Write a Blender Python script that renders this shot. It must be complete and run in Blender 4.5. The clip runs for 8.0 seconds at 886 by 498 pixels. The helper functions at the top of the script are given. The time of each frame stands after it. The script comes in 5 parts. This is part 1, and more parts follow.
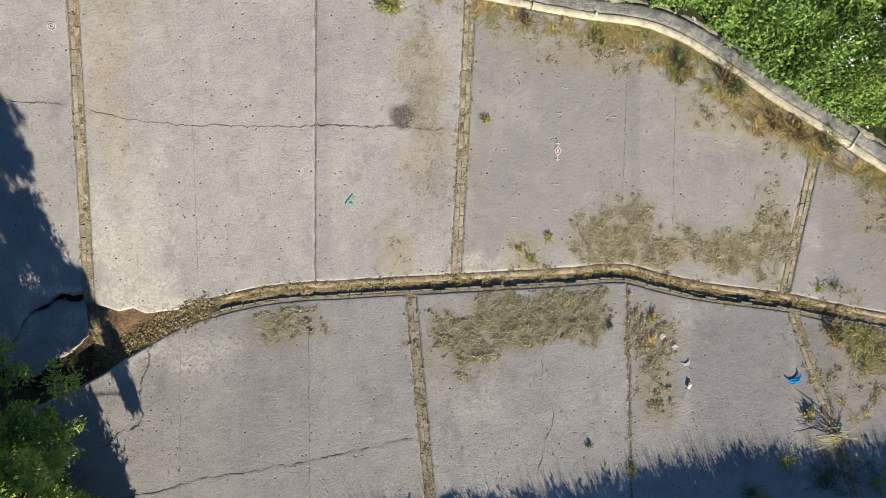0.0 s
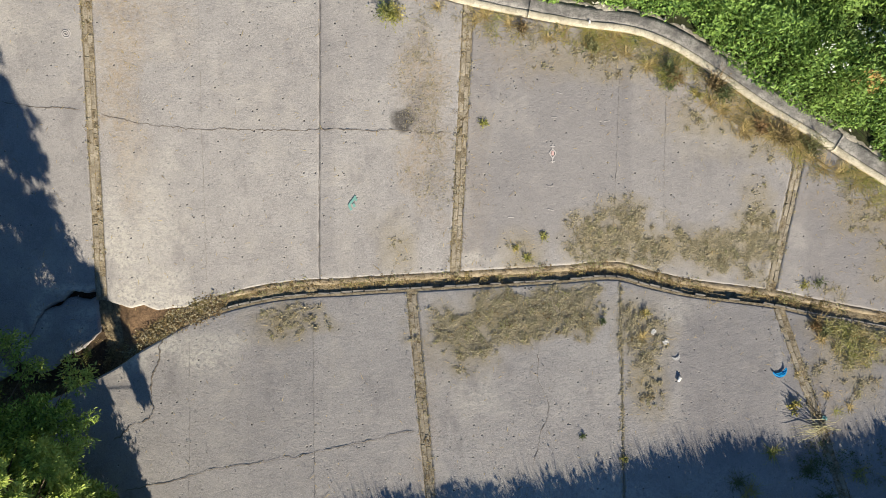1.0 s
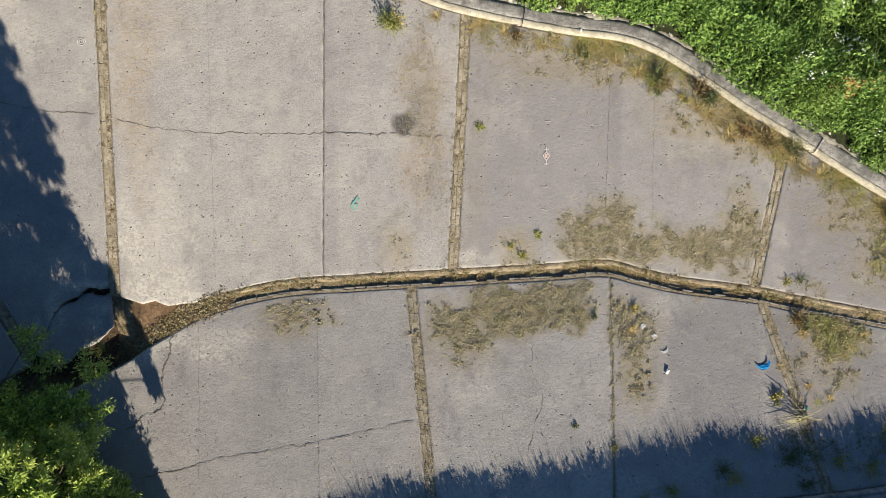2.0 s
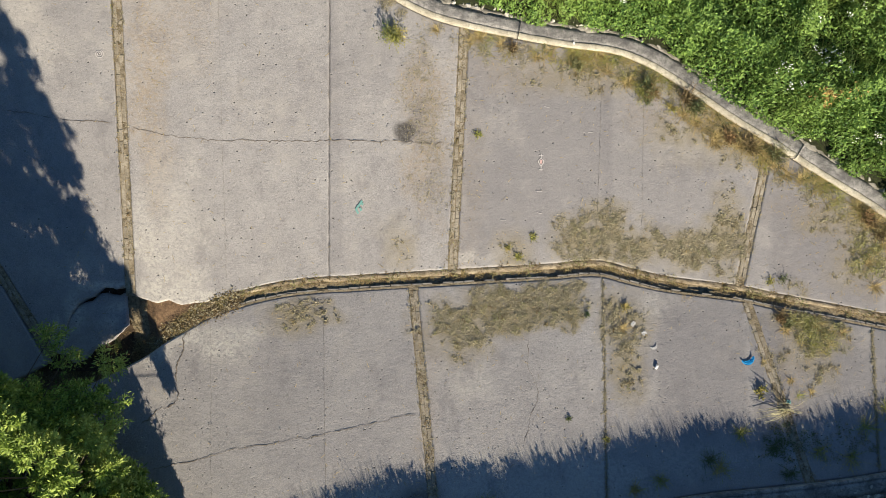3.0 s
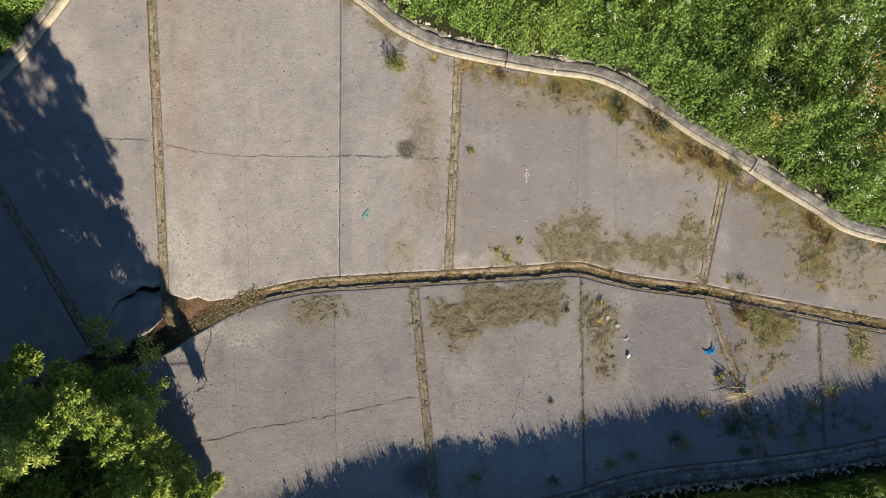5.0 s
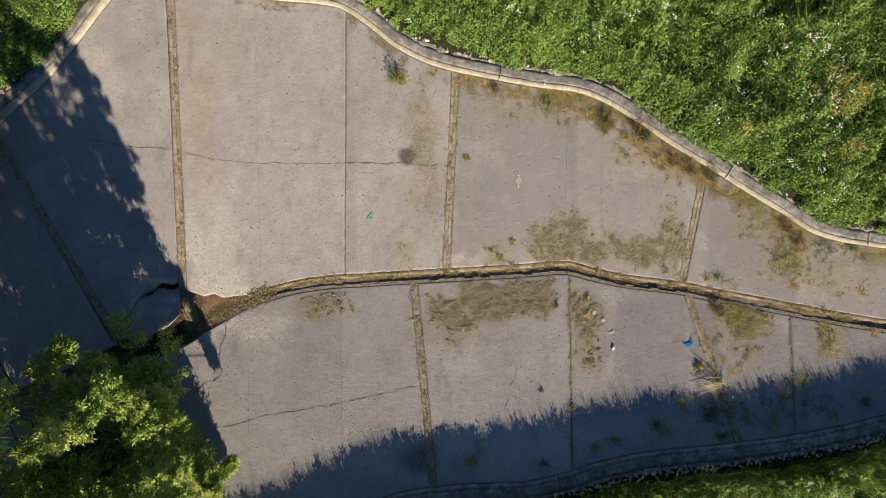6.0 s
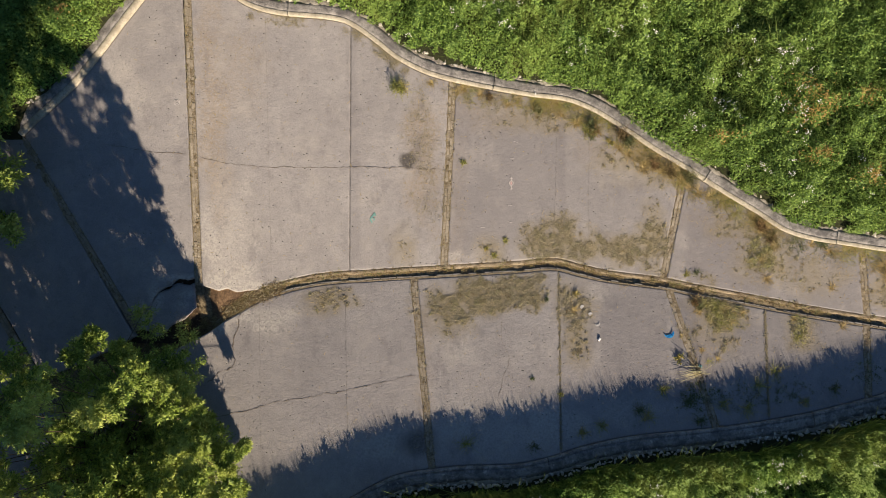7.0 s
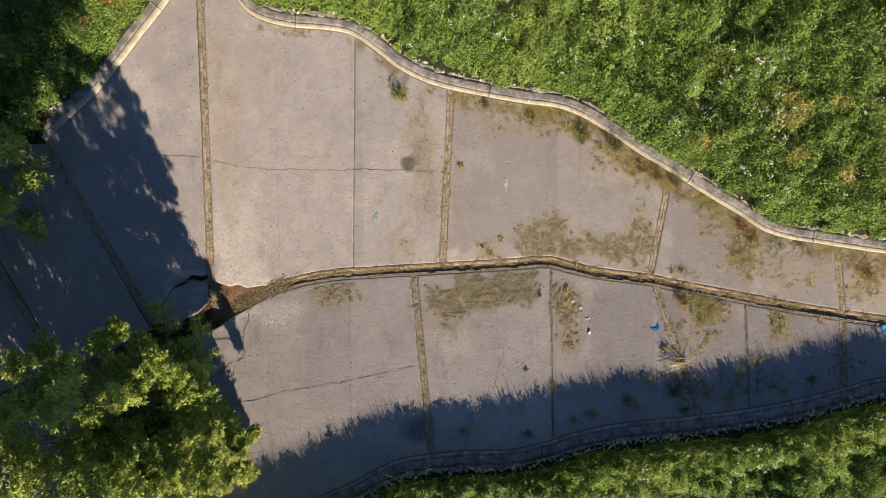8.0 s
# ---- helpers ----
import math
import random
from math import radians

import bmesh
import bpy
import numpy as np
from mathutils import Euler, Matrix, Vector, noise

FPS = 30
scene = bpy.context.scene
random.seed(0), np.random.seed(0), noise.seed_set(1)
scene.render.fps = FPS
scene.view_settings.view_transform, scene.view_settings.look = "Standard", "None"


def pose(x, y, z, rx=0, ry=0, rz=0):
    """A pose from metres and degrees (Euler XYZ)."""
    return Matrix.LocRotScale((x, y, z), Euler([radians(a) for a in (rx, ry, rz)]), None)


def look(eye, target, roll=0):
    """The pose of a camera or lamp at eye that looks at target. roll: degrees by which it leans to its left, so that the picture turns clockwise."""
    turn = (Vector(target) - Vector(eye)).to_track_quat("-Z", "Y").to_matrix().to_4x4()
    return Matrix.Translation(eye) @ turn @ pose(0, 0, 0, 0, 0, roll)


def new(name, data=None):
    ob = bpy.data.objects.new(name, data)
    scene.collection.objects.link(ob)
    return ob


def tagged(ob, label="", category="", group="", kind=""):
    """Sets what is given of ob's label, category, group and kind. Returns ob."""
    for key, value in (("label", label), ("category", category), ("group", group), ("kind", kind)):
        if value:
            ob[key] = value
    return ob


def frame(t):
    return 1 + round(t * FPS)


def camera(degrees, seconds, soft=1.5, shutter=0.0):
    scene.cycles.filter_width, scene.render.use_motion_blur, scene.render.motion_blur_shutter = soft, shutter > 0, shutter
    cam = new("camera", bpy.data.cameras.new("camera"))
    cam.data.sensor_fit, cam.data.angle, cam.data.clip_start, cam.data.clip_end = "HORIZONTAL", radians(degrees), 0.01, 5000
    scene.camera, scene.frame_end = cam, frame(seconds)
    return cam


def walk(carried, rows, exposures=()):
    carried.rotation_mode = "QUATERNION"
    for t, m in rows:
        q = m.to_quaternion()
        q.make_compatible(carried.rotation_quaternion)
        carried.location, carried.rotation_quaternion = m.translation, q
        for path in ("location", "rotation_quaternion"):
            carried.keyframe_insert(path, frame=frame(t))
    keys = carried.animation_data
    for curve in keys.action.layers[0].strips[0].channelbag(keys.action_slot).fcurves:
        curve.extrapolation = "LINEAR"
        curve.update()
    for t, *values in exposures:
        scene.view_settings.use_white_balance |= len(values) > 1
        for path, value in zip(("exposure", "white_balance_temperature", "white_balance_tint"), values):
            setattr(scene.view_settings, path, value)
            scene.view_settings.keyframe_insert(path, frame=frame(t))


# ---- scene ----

# ---------------------------------------------------------------- camera
cam = camera(70.0, 8.0, soft=0.55)
# seconds, x, y, z, then tilt about x, tilt about y and turn, in degrees from straight down
ROWS = [
    (0.0, -0.000, -0.000, 11.397, -0.20, 0.11, 0.00),
    (0.5, 0.008, -0.006, 11.619, -0.17, 0.08, -0.02),
    (1.0, 0.009, -0.030, 11.841, -0.15, 0.09, -0.04),
    (1.5, 0.023, -0.066, 12.101, -0.16, 0.04, -0.05),
    (3.0, 0.013, -0.065, 13.009, -0.00, -0.03, -0.13),
    (3.5, 0.020, -0.059, 13.373, 0.07, -0.07, -0.14),
    (4.0, 0.038, -0.049, 13.756, 0.13, -0.07, -0.13),
    (4.5, 0.066, -0.039, 14.212, 0.14, -0.03, -0.13),
    (6.0, 0.152, -0.022, 15.861, 0.09, 0.06, -0.15),
    (6.5, 0.189, -0.038, 16.448, 0.09, 0.08, -0.15),
    (7.0, 0.219, -0.080, 17.023, 0.10, 0.10, -0.14),
    (7.5, 0.238, -0.124, 17.576, 0.12, 0.14, -0.13),
    (8.0, 0.271, -0.162, 18.016, 0.18, 0.14, -0.11),
]
walk(cam, [(t, pose(x, y, z, 0, 0, c) @ pose(0, 0, 0, a) @ pose(0, 0, 0, 0, b)) for t, x, y, z, a, b, c in ROWS],
     [(0.0, 1.31, 5550, 4), (1.5, 1.29, 5600, 4), (4.0, 1.22, 5700, 5), (4.6, 1.06, 5780, 7), (7.0, 1.00, 6080, 11), (8.0, 1.10, 6170, 13)])

# ---------------------------------------------------------------- sky and sun
SUN_EL = 25.0
SHADOW = Vector((-0.37, 0.929))            # the way shadows fall on the ground
sun_way = Vector((SHADOW.x, SHADOW.y, -math.tan(radians(SUN_EL)))).normalized()
world = bpy.data.worlds.new("sky")
scene.world = world
world.use_nodes = True
wn = world.node_tree
sky = wn.nodes.new("ShaderNodeTexSky")
sky.sky_type = "NISHITA"
sky.sun_disc = False
sky.sun_elevation = radians(SUN_EL)
sky.sun_rotation = math.atan2(-SHADOW.x, -SHADOW.y)
bg = wn.nodes["Background"]
bg.inputs["Strength"].default_value = 0.039
sky.dust_density = 0.0
sky.ozone_density = 3.5
wn.links.new(sky.outputs[0], bg.inputs[0])
sun = new("sun", bpy.data.lights.new("sun", "SUN"))
sun.data.energy = 4.8
sun.data.angle = radians(0.55)
sun.data.color = (1.0, 0.795, 0.55)
sun.matrix_world = look((12, -30, 20), Vector((12, -30, 20)) + sun_way)


# ---------------------------------------------------------------- materials
def material(name, rough=0.9):
    m = bpy.data.materials.new(name)
    m.use_nodes = True
    b = m.node_tree.nodes["Principled BSDF"]
    b.inputs["Roughness"].default_value = rough
    b.inputs["Specular IOR Level"].default_value = 0.25
    return m, m.node_tree, b


class Nodes:
    """Short hands for the nodes of one material."""

    def __init__(self, name, rough=0.9):
        self.mat, self.t, self.b = material(name, rough)
        geo = self.add("ShaderNodeNewGeometry")
        self.where = geo.outputs["Position"]
        self.island = geo.outputs["Random Per Island"]

    def add(self, kind):
        return self.t.nodes.new(kind)

    def link(self, a, b):
        self.t.links.new(a, b)

    def noise(self, scale, detail=4.0, rough=0.55, where=None):
        n = self.add("ShaderNodeTexNoise")
        n.inputs["Scale"].default_value = scale
        n.inputs["Detail"].default_value = detail
        n.inputs["Roughness"].default_value = rough
        self.link(where or self.where, n.inputs["Vector"])
        return n.outputs["Fac"]

    def stretched(self, size):
        n = self.add("ShaderNodeVectorMath")
        n.operation = "MULTIPLY"
        n.inputs[1].default_value = size
        self.link(self.where, n.inputs[0])
        return n.outputs[0]

    def spots(self, scale, lo, hi, share):
        """Round spots in a share of the cells, of uneven size."""
        n = self.add("ShaderNodeTexVoronoi")
        n.voronoi_dimensions = "2D"
        n.inputs["Scale"].default_value = scale
        self.link(self.where, n.inputs["Vector"])
        gate = self.ramp(n.outputs["Color"], 1 - share - 0.08, 1 - share + 0.08)
        return self.math("MULTIPLY", self.ramp(n.outputs["Distance"], lo, hi, 1.0, 0.0), gate)

    def ramp(self, v, lo, hi, a=0.0, b=1.0):
        n = self.add("ShaderNodeMapRange")
        n.interpolation_type = "SMOOTHSTEP"
        for key, value in (("From Min", lo), ("From Max", hi), ("To Min", a), ("To Max", b)):
            n.inputs[key].default_value = value
        self.link(v, n.inputs["Value"])
        return n.outputs[0]

    def math(self, op, a, b):
        n = self.add("ShaderNodeMath")
        n.operation = op
        for i, v in enumerate((a, b)):
            if isinstance(v, (int, float)):
                n.inputs[i].default_value = v
            else:
                self.link(v, n.inputs[i])
        return n.outputs[0]

    def mix(self, f, a, b, blend="MIX"):
        n = self.add("ShaderNodeMix")
        n.data_type, n.blend_type = "RGBA", blend
        for i, v in ((0, f), (6, a), (7, b)):
            if isinstance(v, (int, float)):
                n.inputs[i].default_value = v
            elif isinstance(v, tuple):
                n.inputs[i].default_value = (*v, 1.0)
            else:
                self.link(v, n.inputs[i])
        return n.outputs[2]

    def attribute(self, name):
        n = self.add("ShaderNodeAttribute")
        n.attribute_name = name
        return n.outputs["Fac"]

    def random(self):
        return self.add("ShaderNodeObjectInfo").outputs["Random"]

    def done(self, colour, height=None, depth=0.01, strength=1.0):
        self.link(colour, self.b.inputs["Base Color"])
        if height is not None:
            n = self.add("ShaderNodeBump")
            n.inputs["Strength"].default_value = strength
            n.inputs["Distance"].default_value = depth
            self.link(height, n.inputs["Height"])
            self.link(n.outputs[0], self.b.inputs["Normal"])
        return self.mat


def make_concrete():
    n = Nodes("worn_concrete", 0.93)
    tone = n.mix(n.ramp(n.noise(0.45, 5), 0.35, 0.65), (0.305, 0.290, 0.290), (0.37, 0.354, 0.35))
    tone = n.mix(n.ramp(n.noise(3.0, 6, 0.65), 0.3, 0.7, 0.0, 0.55), tone, (0.195, 0.187, 0.193))
    grain = n.noise(48.0, 6, 0.75)
    tone = n.mix(n.ramp(grain, 0.42, 0.66, 0.0, 0.8), tone, (0.45, 0.43, 0.42))
    tone = n.mix(n.ramp(n.noise(30.0, 5, 0.75), 0.36, 0.5, 0.5, 0.0), tone, (0.14, 0.132, 0.135))
    tone = n.mix(n.math("MULTIPLY", n.attribute("tone"), 0.8), tone, (0.218, 0.208, 0.215))
    fleck = n.noise(16.0, 4, 0.65)
    tone = n.mix(n.math("MULTIPLY", n.attribute("rust"), n.ramp(fleck, 0.3, 0.7, 0.1, 0.8)), tone, (0.315, 0.24, 0.15))
    tone = n.mix(n.math("MULTIPLY", n.attribute("moss"), n.ramp(n.noise(24.0, 5, 0.7), 0.28, 0.46)), tone, (0.265, 0.222, 0.13))
    tone = n.mix(n.math("MULTIPLY", n.attribute("pale"), n.ramp(fleck, 0.35, 0.60, 0.15, 0.95)), tone, (0.52, 0.492, 0.45))
    # wear at arm's length: scuffs, damp blotches and cloudy laitance
    tone = n.mix(n.ramp(n.noise(1.3, 6, 0.7), 0.50, 0.68, 0.0, 0.45), tone, (0.40, 0.375, 0.35))
    tone = n.mix(n.ramp(n.noise(1.9, 5, 0.72, n.stretched((1.0, 0.55, 1.0))), 0.52, 0.70, 0.0, 0.42), tone, (0.165, 0.155, 0.165))
    tone = n.mix(n.math("MULTIPLY", n.attribute("dusk"), 0.7), tone, (0.15, 0.142, 0.155))
    tone = n.mix(n.math("MULTIPLY", n.attribute("burn"), n.ramp(fleck, 0.3, 0.6, 0.55, 0.95)), tone, (0.055, 0.050, 0.045))
    crowd = n.ramp(n.noise(0.8, 4), 0.36, 0.62, 0.1, 1.0)
    pit = n.math("MULTIPLY", n.spots(5.2, 0.03, 0.105, 0.24), crowd)
    fleck_w = n.spots(13.0, 0.03, 0.10, 0.25)
    tone = n.mix(n.math("MULTIPLY", fleck_w, 0.75), tone, (0.62, 0.59, 0.56))
    small = n.math("MULTIPLY", n.spots(13.0, 0.04, 0.16, 0.26), n.ramp(n.noise(1.1, 3), 0.35, 0.65, 0.2, 1.0))
    # pits coloured dark, as the shade inside them
    tone = n.mix(n.math("MULTIPLY", pit, 0.95), tone, (0.05, 0.045, 0.042))
    tone = n.mix(n.math("MULTIPLY", small, 0.55), tone, (0.08, 0.072, 0.068))
    # pale colour round the pits, as if their rims caught the sun
    rim = n.math("SUBTRACT", n.math("MULTIPLY", n.spots(5.2, 0.09, 0.18, 0.26), crowd), pit)
    tone = n.mix(n.math("MULTIPLY", n.math("MULTIPLY", rim, n.ramp(fleck, 0.4, 0.6)), 0.65), tone, (0.50, 0.475, 0.45))
    fine = n.noise(130.0, 3, 0.7)
    tone = n.mix(n.ramp(fine, 0.40, 0.62, 0.22, 0.0), tone, (0.10, 0.094, 0.095))
    # rippled where the float was dragged
    worn = n.ramp(n.noise(0.9, 3), 0.48, 0.66, 0.1, 1.0)
    ripple = n.noise(1.0, 4, 0.6, n.stretched((6.0, 21.0, 8.0)))
    rise = n.math("ADD", n.math("MULTIPLY", grain, 0.62), n.math("MULTIPLY", n.noise(9.0, 5, 0.65), 0.75))
    rise = n.math("ADD", rise, n.math("MULTIPLY", n.math("MULTIPLY", ripple, worn), 0.34))
    rise = n.math("SUBTRACT", rise, n.math("MULTIPLY", pit, 2.6))
    rise = n.math("SUBTRACT", rise, n.math("MULTIPLY", small, 0.5))
    return n.done(tone, rise, 0.014, 1.0)


def make_mortar(name, dark, light, depth=0.006, odd=0.45):
    """Plaster, brick or stone: two tones, stains, grain and a random tone for each piece."""
    n = Nodes(name, 0.92)
    tone = n.mix(n.ramp(n.noise(4.0, 5, 0.65), 0.32, 0.68), dark, light)
    tone = n.mix(n.ramp(n.noise(13.0, 5, 0.7), 0.5, 0.62, 0.0, 0.55), tone, tuple(c * 0.6 for c in dark))
    tone = n.mix(n.ramp(n.noise(38.0, 4, 0.7), 0.45, 0.75, 0.0, 0.6), tone, tuple(c * 0.55 for c in dark))
    tone = n.mix(n.ramp(n.random(), 0.0, 1.0, 0.0, odd), tone, tuple(c * 0.75 for c in dark))
    return n.done(tone, n.noise(45.0, 5, 0.7), depth)


def make_soil(name, dark, light):
    n = Nodes(name, 0.97)
    tone = n.mix(n.ramp(n.noise(14.0, 6, 0.7), 0.3, 0.7), dark, light)
    return n.done(tone, n.noise(40.0, 6, 0.7), 0.03)


def make_leaf(name, a, b, c, patch=0.5, light=0.35, rough=0.55):
    """Leaves: a to b from leaf to leaf, c in drifts; some light passes through."""
    n = Nodes(name, rough)
    tone = n.mix(n.island, a, b)
    tone = n.mix(n.ramp(n.noise(patch, 3), 0.42, 0.66, 0.0, 0.8), tone, c)
    mat = n.done(tone)
    thin = n.add("ShaderNodeBsdfTranslucent")
    n.link(tone, thin.inputs["Color"])
    both = n.add("ShaderNodeMixShader")
    both.inputs[0].default_value = light
    n.link(n.b.outputs[0], both.inputs[1])
    n.link(thin.outputs[0], both.inputs[2])
    n.link(both.outputs[0], n.t.nodes["Material Output"].inputs["Surface"])
    return mat


def make_plain(name, colour, rough=0.5, worn=(0.5, 0.5, 0.5)):
    n = Nodes(name, rough)
    return n.done(n.mix(n.ramp(n.noise(30.0, 4, 0.6), 0.45, 0.75, 0.0, 0.5), colour, worn), n.noise(60.0, 3), 0.002)


CONCRETE = make_concrete()
PLASTER = make_mortar("cream_plaster", (0.36, 0.325, 0.255), (0.53, 0.49, 0.395), 0.012, 0.2)
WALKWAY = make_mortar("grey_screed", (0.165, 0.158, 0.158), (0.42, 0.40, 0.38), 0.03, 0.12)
BRICK = make_mortar("weathered_brick", (0.25, 0.215, 0.16), (0.41, 0.365, 0.295), 0.014, 0.35)
BLOCK = make_mortar("grey_block", (0.20, 0.185, 0.165), (0.31, 0.29, 0.265), 0.012, 0.5)
STONE = make_mortar("rubble_stone", (0.42, 0.39, 0.35), (0.66, 0.62, 0.56), 0.015, 0.3)
SOIL = make_soil("dark_soil", (0.11, 0.085, 0.052), (0.34, 0.28, 0.18))
CRACKED = make_soil("crack_soil", (0.12, 0.10, 0.085), (0.24, 0.21, 0.175))
JOINT_LINE = make_soil("joint_line_soil", (0.17, 0.155, 0.145), (0.29, 0.27, 0.25))
JOINT_FILL = make_soil("joint_fill", (0.12, 0.095, 0.06), (0.33, 0.28, 0.20))
FILLET = make_mortar("brown_mortar", (0.24, 0.19, 0.125), (0.42, 0.35, 0.245), 0.02, 0.3)
DEBRIS = make_mortar("pale_mortar_rubble", (0.27, 0.245, 0.205), (0.50, 0.465, 0.41), 0.04, 0.2)
SILT = make_soil("brown_silt", (0.10, 0.065, 0.040), (0.22, 0.145, 0.085))
# wet soil with the hole's shade put into its colour
SHADED_WET = make_soil("shaded_wet_soil", (0.030, 0.022, 0.015), (0.085, 0.058, 0.036))
# near black, so that gaps between the weeds look deep in shade
SHADED_EARTH = make_soil("shaded_bank_earth", (0.012, 0.015, 0.006), (0.035, 0.04, 0.015))
GREEN = make_leaf("green_weed_leaf", (0.035, 0.09, 0.018), (0.28, 0.42, 0.085), (0.23, 0.34, 0.07), 0.5, 0.25)
GRASS = make_leaf("green_grass_blade", (0.085, 0.165, 0.025), (0.21, 0.31, 0.06), (0.27, 0.32, 0.08), 0.5, 0.42)
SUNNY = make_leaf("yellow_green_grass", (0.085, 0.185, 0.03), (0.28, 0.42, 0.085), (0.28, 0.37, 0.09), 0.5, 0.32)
DRY = make_leaf("dry_grass", (0.25, 0.185, 0.08), (0.55, 0.435, 0.20), (0.40, 0.32, 0.135), 1.5, 0.2, 0.8)
MOSSY = make_leaf("matted_dry_moss", (0.235, 0.205, 0.13), (0.40, 0.36, 0.245), (0.31, 0.275, 0.175), 2.0, 0.2, 0.9)
TREE_LEAF = make_leaf("willow_leaf", (0.065, 0.125, 0.022), (0.38, 0.48, 0.09), (0.49, 0.55, 0.14), 0.8, 0.18)
RUSTY = make_leaf("rust_brown_weed", (0.15, 0.095, 0.045), (0.29, 0.185, 0.085), (0.24, 0.17, 0.08), 2.5, 0.15, 0.9)
BROWN = make_leaf("brown_rotting_weed", (0.09, 0.062, 0.032), (0.24, 0.175, 0.09), (0.17, 0.14, 0.06), 2.5, 0.1, 0.9)
GREYISH = make_leaf("olive_weed", (0.15, 0.16, 0.065), (0.32, 0.31, 0.14), (0.38, 0.35, 0.17), 2.0, 0.25, 0.8)
GREY_WEED = make_leaf("grey_green_weed", (0.07, 0.10, 0.04), (0.14, 0.17, 0.07), (0.20, 0.19, 0.08), 2.0, 0.2)
LIME = make_leaf("lime_weed", (0.22, 0.25, 0.05), (0.40, 0.38, 0.11), (0.45, 0.36, 0.13), 2.5, 0.3)
DEAD = make_leaf("orange_dead_leaf", (0.33, 0.20, 0.05), (0.46, 0.33, 0.11), (0.40, 0.26, 0.08), 1.0, 0.2)
PETAL = make_plain("white_petal", (0.80, 0.80, 0.74), 0.6, (0.7, 0.72, 0.6))
BARK = make_mortar("tree_bark", (0.10, 0.075, 0.05), (0.19, 0.15, 0.105), 0.02)
WHITE = make_plain("white_plastic", (0.80, 0.80, 0.80), 0.35, (0.6, 0.6, 0.58))
BLUE = make_plain("blue_plastic", (0.03, 0.27, 0.60), 0.4, (0.12, 0.36, 0.62))
CHALK = make_plain("white_paint", (0.50, 0.47, 0.46), 0.9, (0.34, 0.31, 0.31))
PINK = make_plain("faded_pink_paint", (0.55, 0.36, 0.34), 0.9, (0.40, 0.34, 0.34))
FILM = make_plain("thin_clear_plastic", (0.47, 0.46, 0.45), 0.25, (0.36, 0.35, 0.345))
TEAL = make_plain("turquoise_paint", (0.17, 0.34, 0.31), 0.9, (0.26, 0.28, 0.27))


# ---------------------------------------------------------------- arithmetic of the plan
def lattice(ix, iy, seed):
    h = (ix.astype(np.int64) * 374761393 + iy.astype(np.int64) * 668265263 + seed * 974634777) & 0xFFFFFFFF
    h = ((h ^ (h >> 13)) * 1274126177) & 0xFFFFFFFF
    return ((h ^ (h >> 16)) & 0xFFFF) / 65535.0


def vnoise(x, y, seed=0):
    x, y = np.asarray(x, float), np.asarray(y, float)
    ix, iy = np.floor(x), np.floor(y)
    fx, fy = x - ix, y - iy
    fx, fy = fx * fx * (3 - 2 * fx), fy * fy * (3 - 2 * fy)
    a, b = lattice(ix, iy, seed), lattice(ix + 1, iy, seed)
    c, d = lattice(ix, iy + 1, seed), lattice(ix + 1, iy + 1, seed)
    return (a * (1 - fx) + b * fx) * (1 - fy) + (c * (1 - fx) + d * fx) * fy


def fbm(x, y, seed=0, octaves=4):
    x, y = np.asarray(x, float), np.asarray(y, float)
    total, size = 0.0, 0.0
    for k in range(octaves):
        total = total + vnoise(x * 2 ** k, y * 2 ** k, seed + k) * 0.5 ** k
        size += 0.5 ** k
    return total / size


def curve(points, step=0.04):
    """A smooth line through the points, in even steps."""
    p = np.array(points, float)
    p = np.vstack([2 * p[0] - p[1], p, 2 * p[-1] - p[-2]])
    out = []
    for i in range(1, len(p) - 2):
        n = max(2, int(np.linalg.norm(p[i + 1] - p[i]) / step))
        t = np.linspace(0, 1, n, endpoint=False)[:, None]
        a, b, c, d = p[i - 1], p[i], p[i + 1], p[i + 2]
        out.append(0.5 * (2 * b + (c - a) * t + (2 * a - 5 * b + 4 * c - d) * t ** 2 + (3 * b - a - 3 * c + d) * t ** 3))
    out.append(p[-2:-1])
    return np.vstack(out)


def normals(c):
    """To the left of the way along the line."""
    t = np.gradient(c, axis=0)
    t /= np.linalg.norm(t, axis=1)[:, None]
    return np.stack([-t[:, 1], t[:, 0]], 1)


def offset(c, d):
    return c + normals(c) * np.reshape(d, (-1, 1))


def even(c, n):
    s = np.concatenate([[0], np.cumsum(np.linalg.norm(np.diff(c, axis=0), axis=1))])
    t = np.linspace(0, s[-1], n)
    return np.stack([np.interp(t, s, c[:, 0]), np.interp(t, s, c[:, 1])], 1)


def length(c):
    return float(np.linalg.norm(np.diff(c, axis=0), axis=1).sum())


def cut(c, x0, x1):
    """The stretch of a line that runs along x between two x."""
    ends = [[x, np.interp(x, c[:, 0], c[:, 1])] for x in (x0, x1)]
    mid = c[(c[:, 0] > x0 + 0.01) & (c[:, 0] < x1 - 0.01)]
    return np.vstack([ends[0], mid, ends[1]])


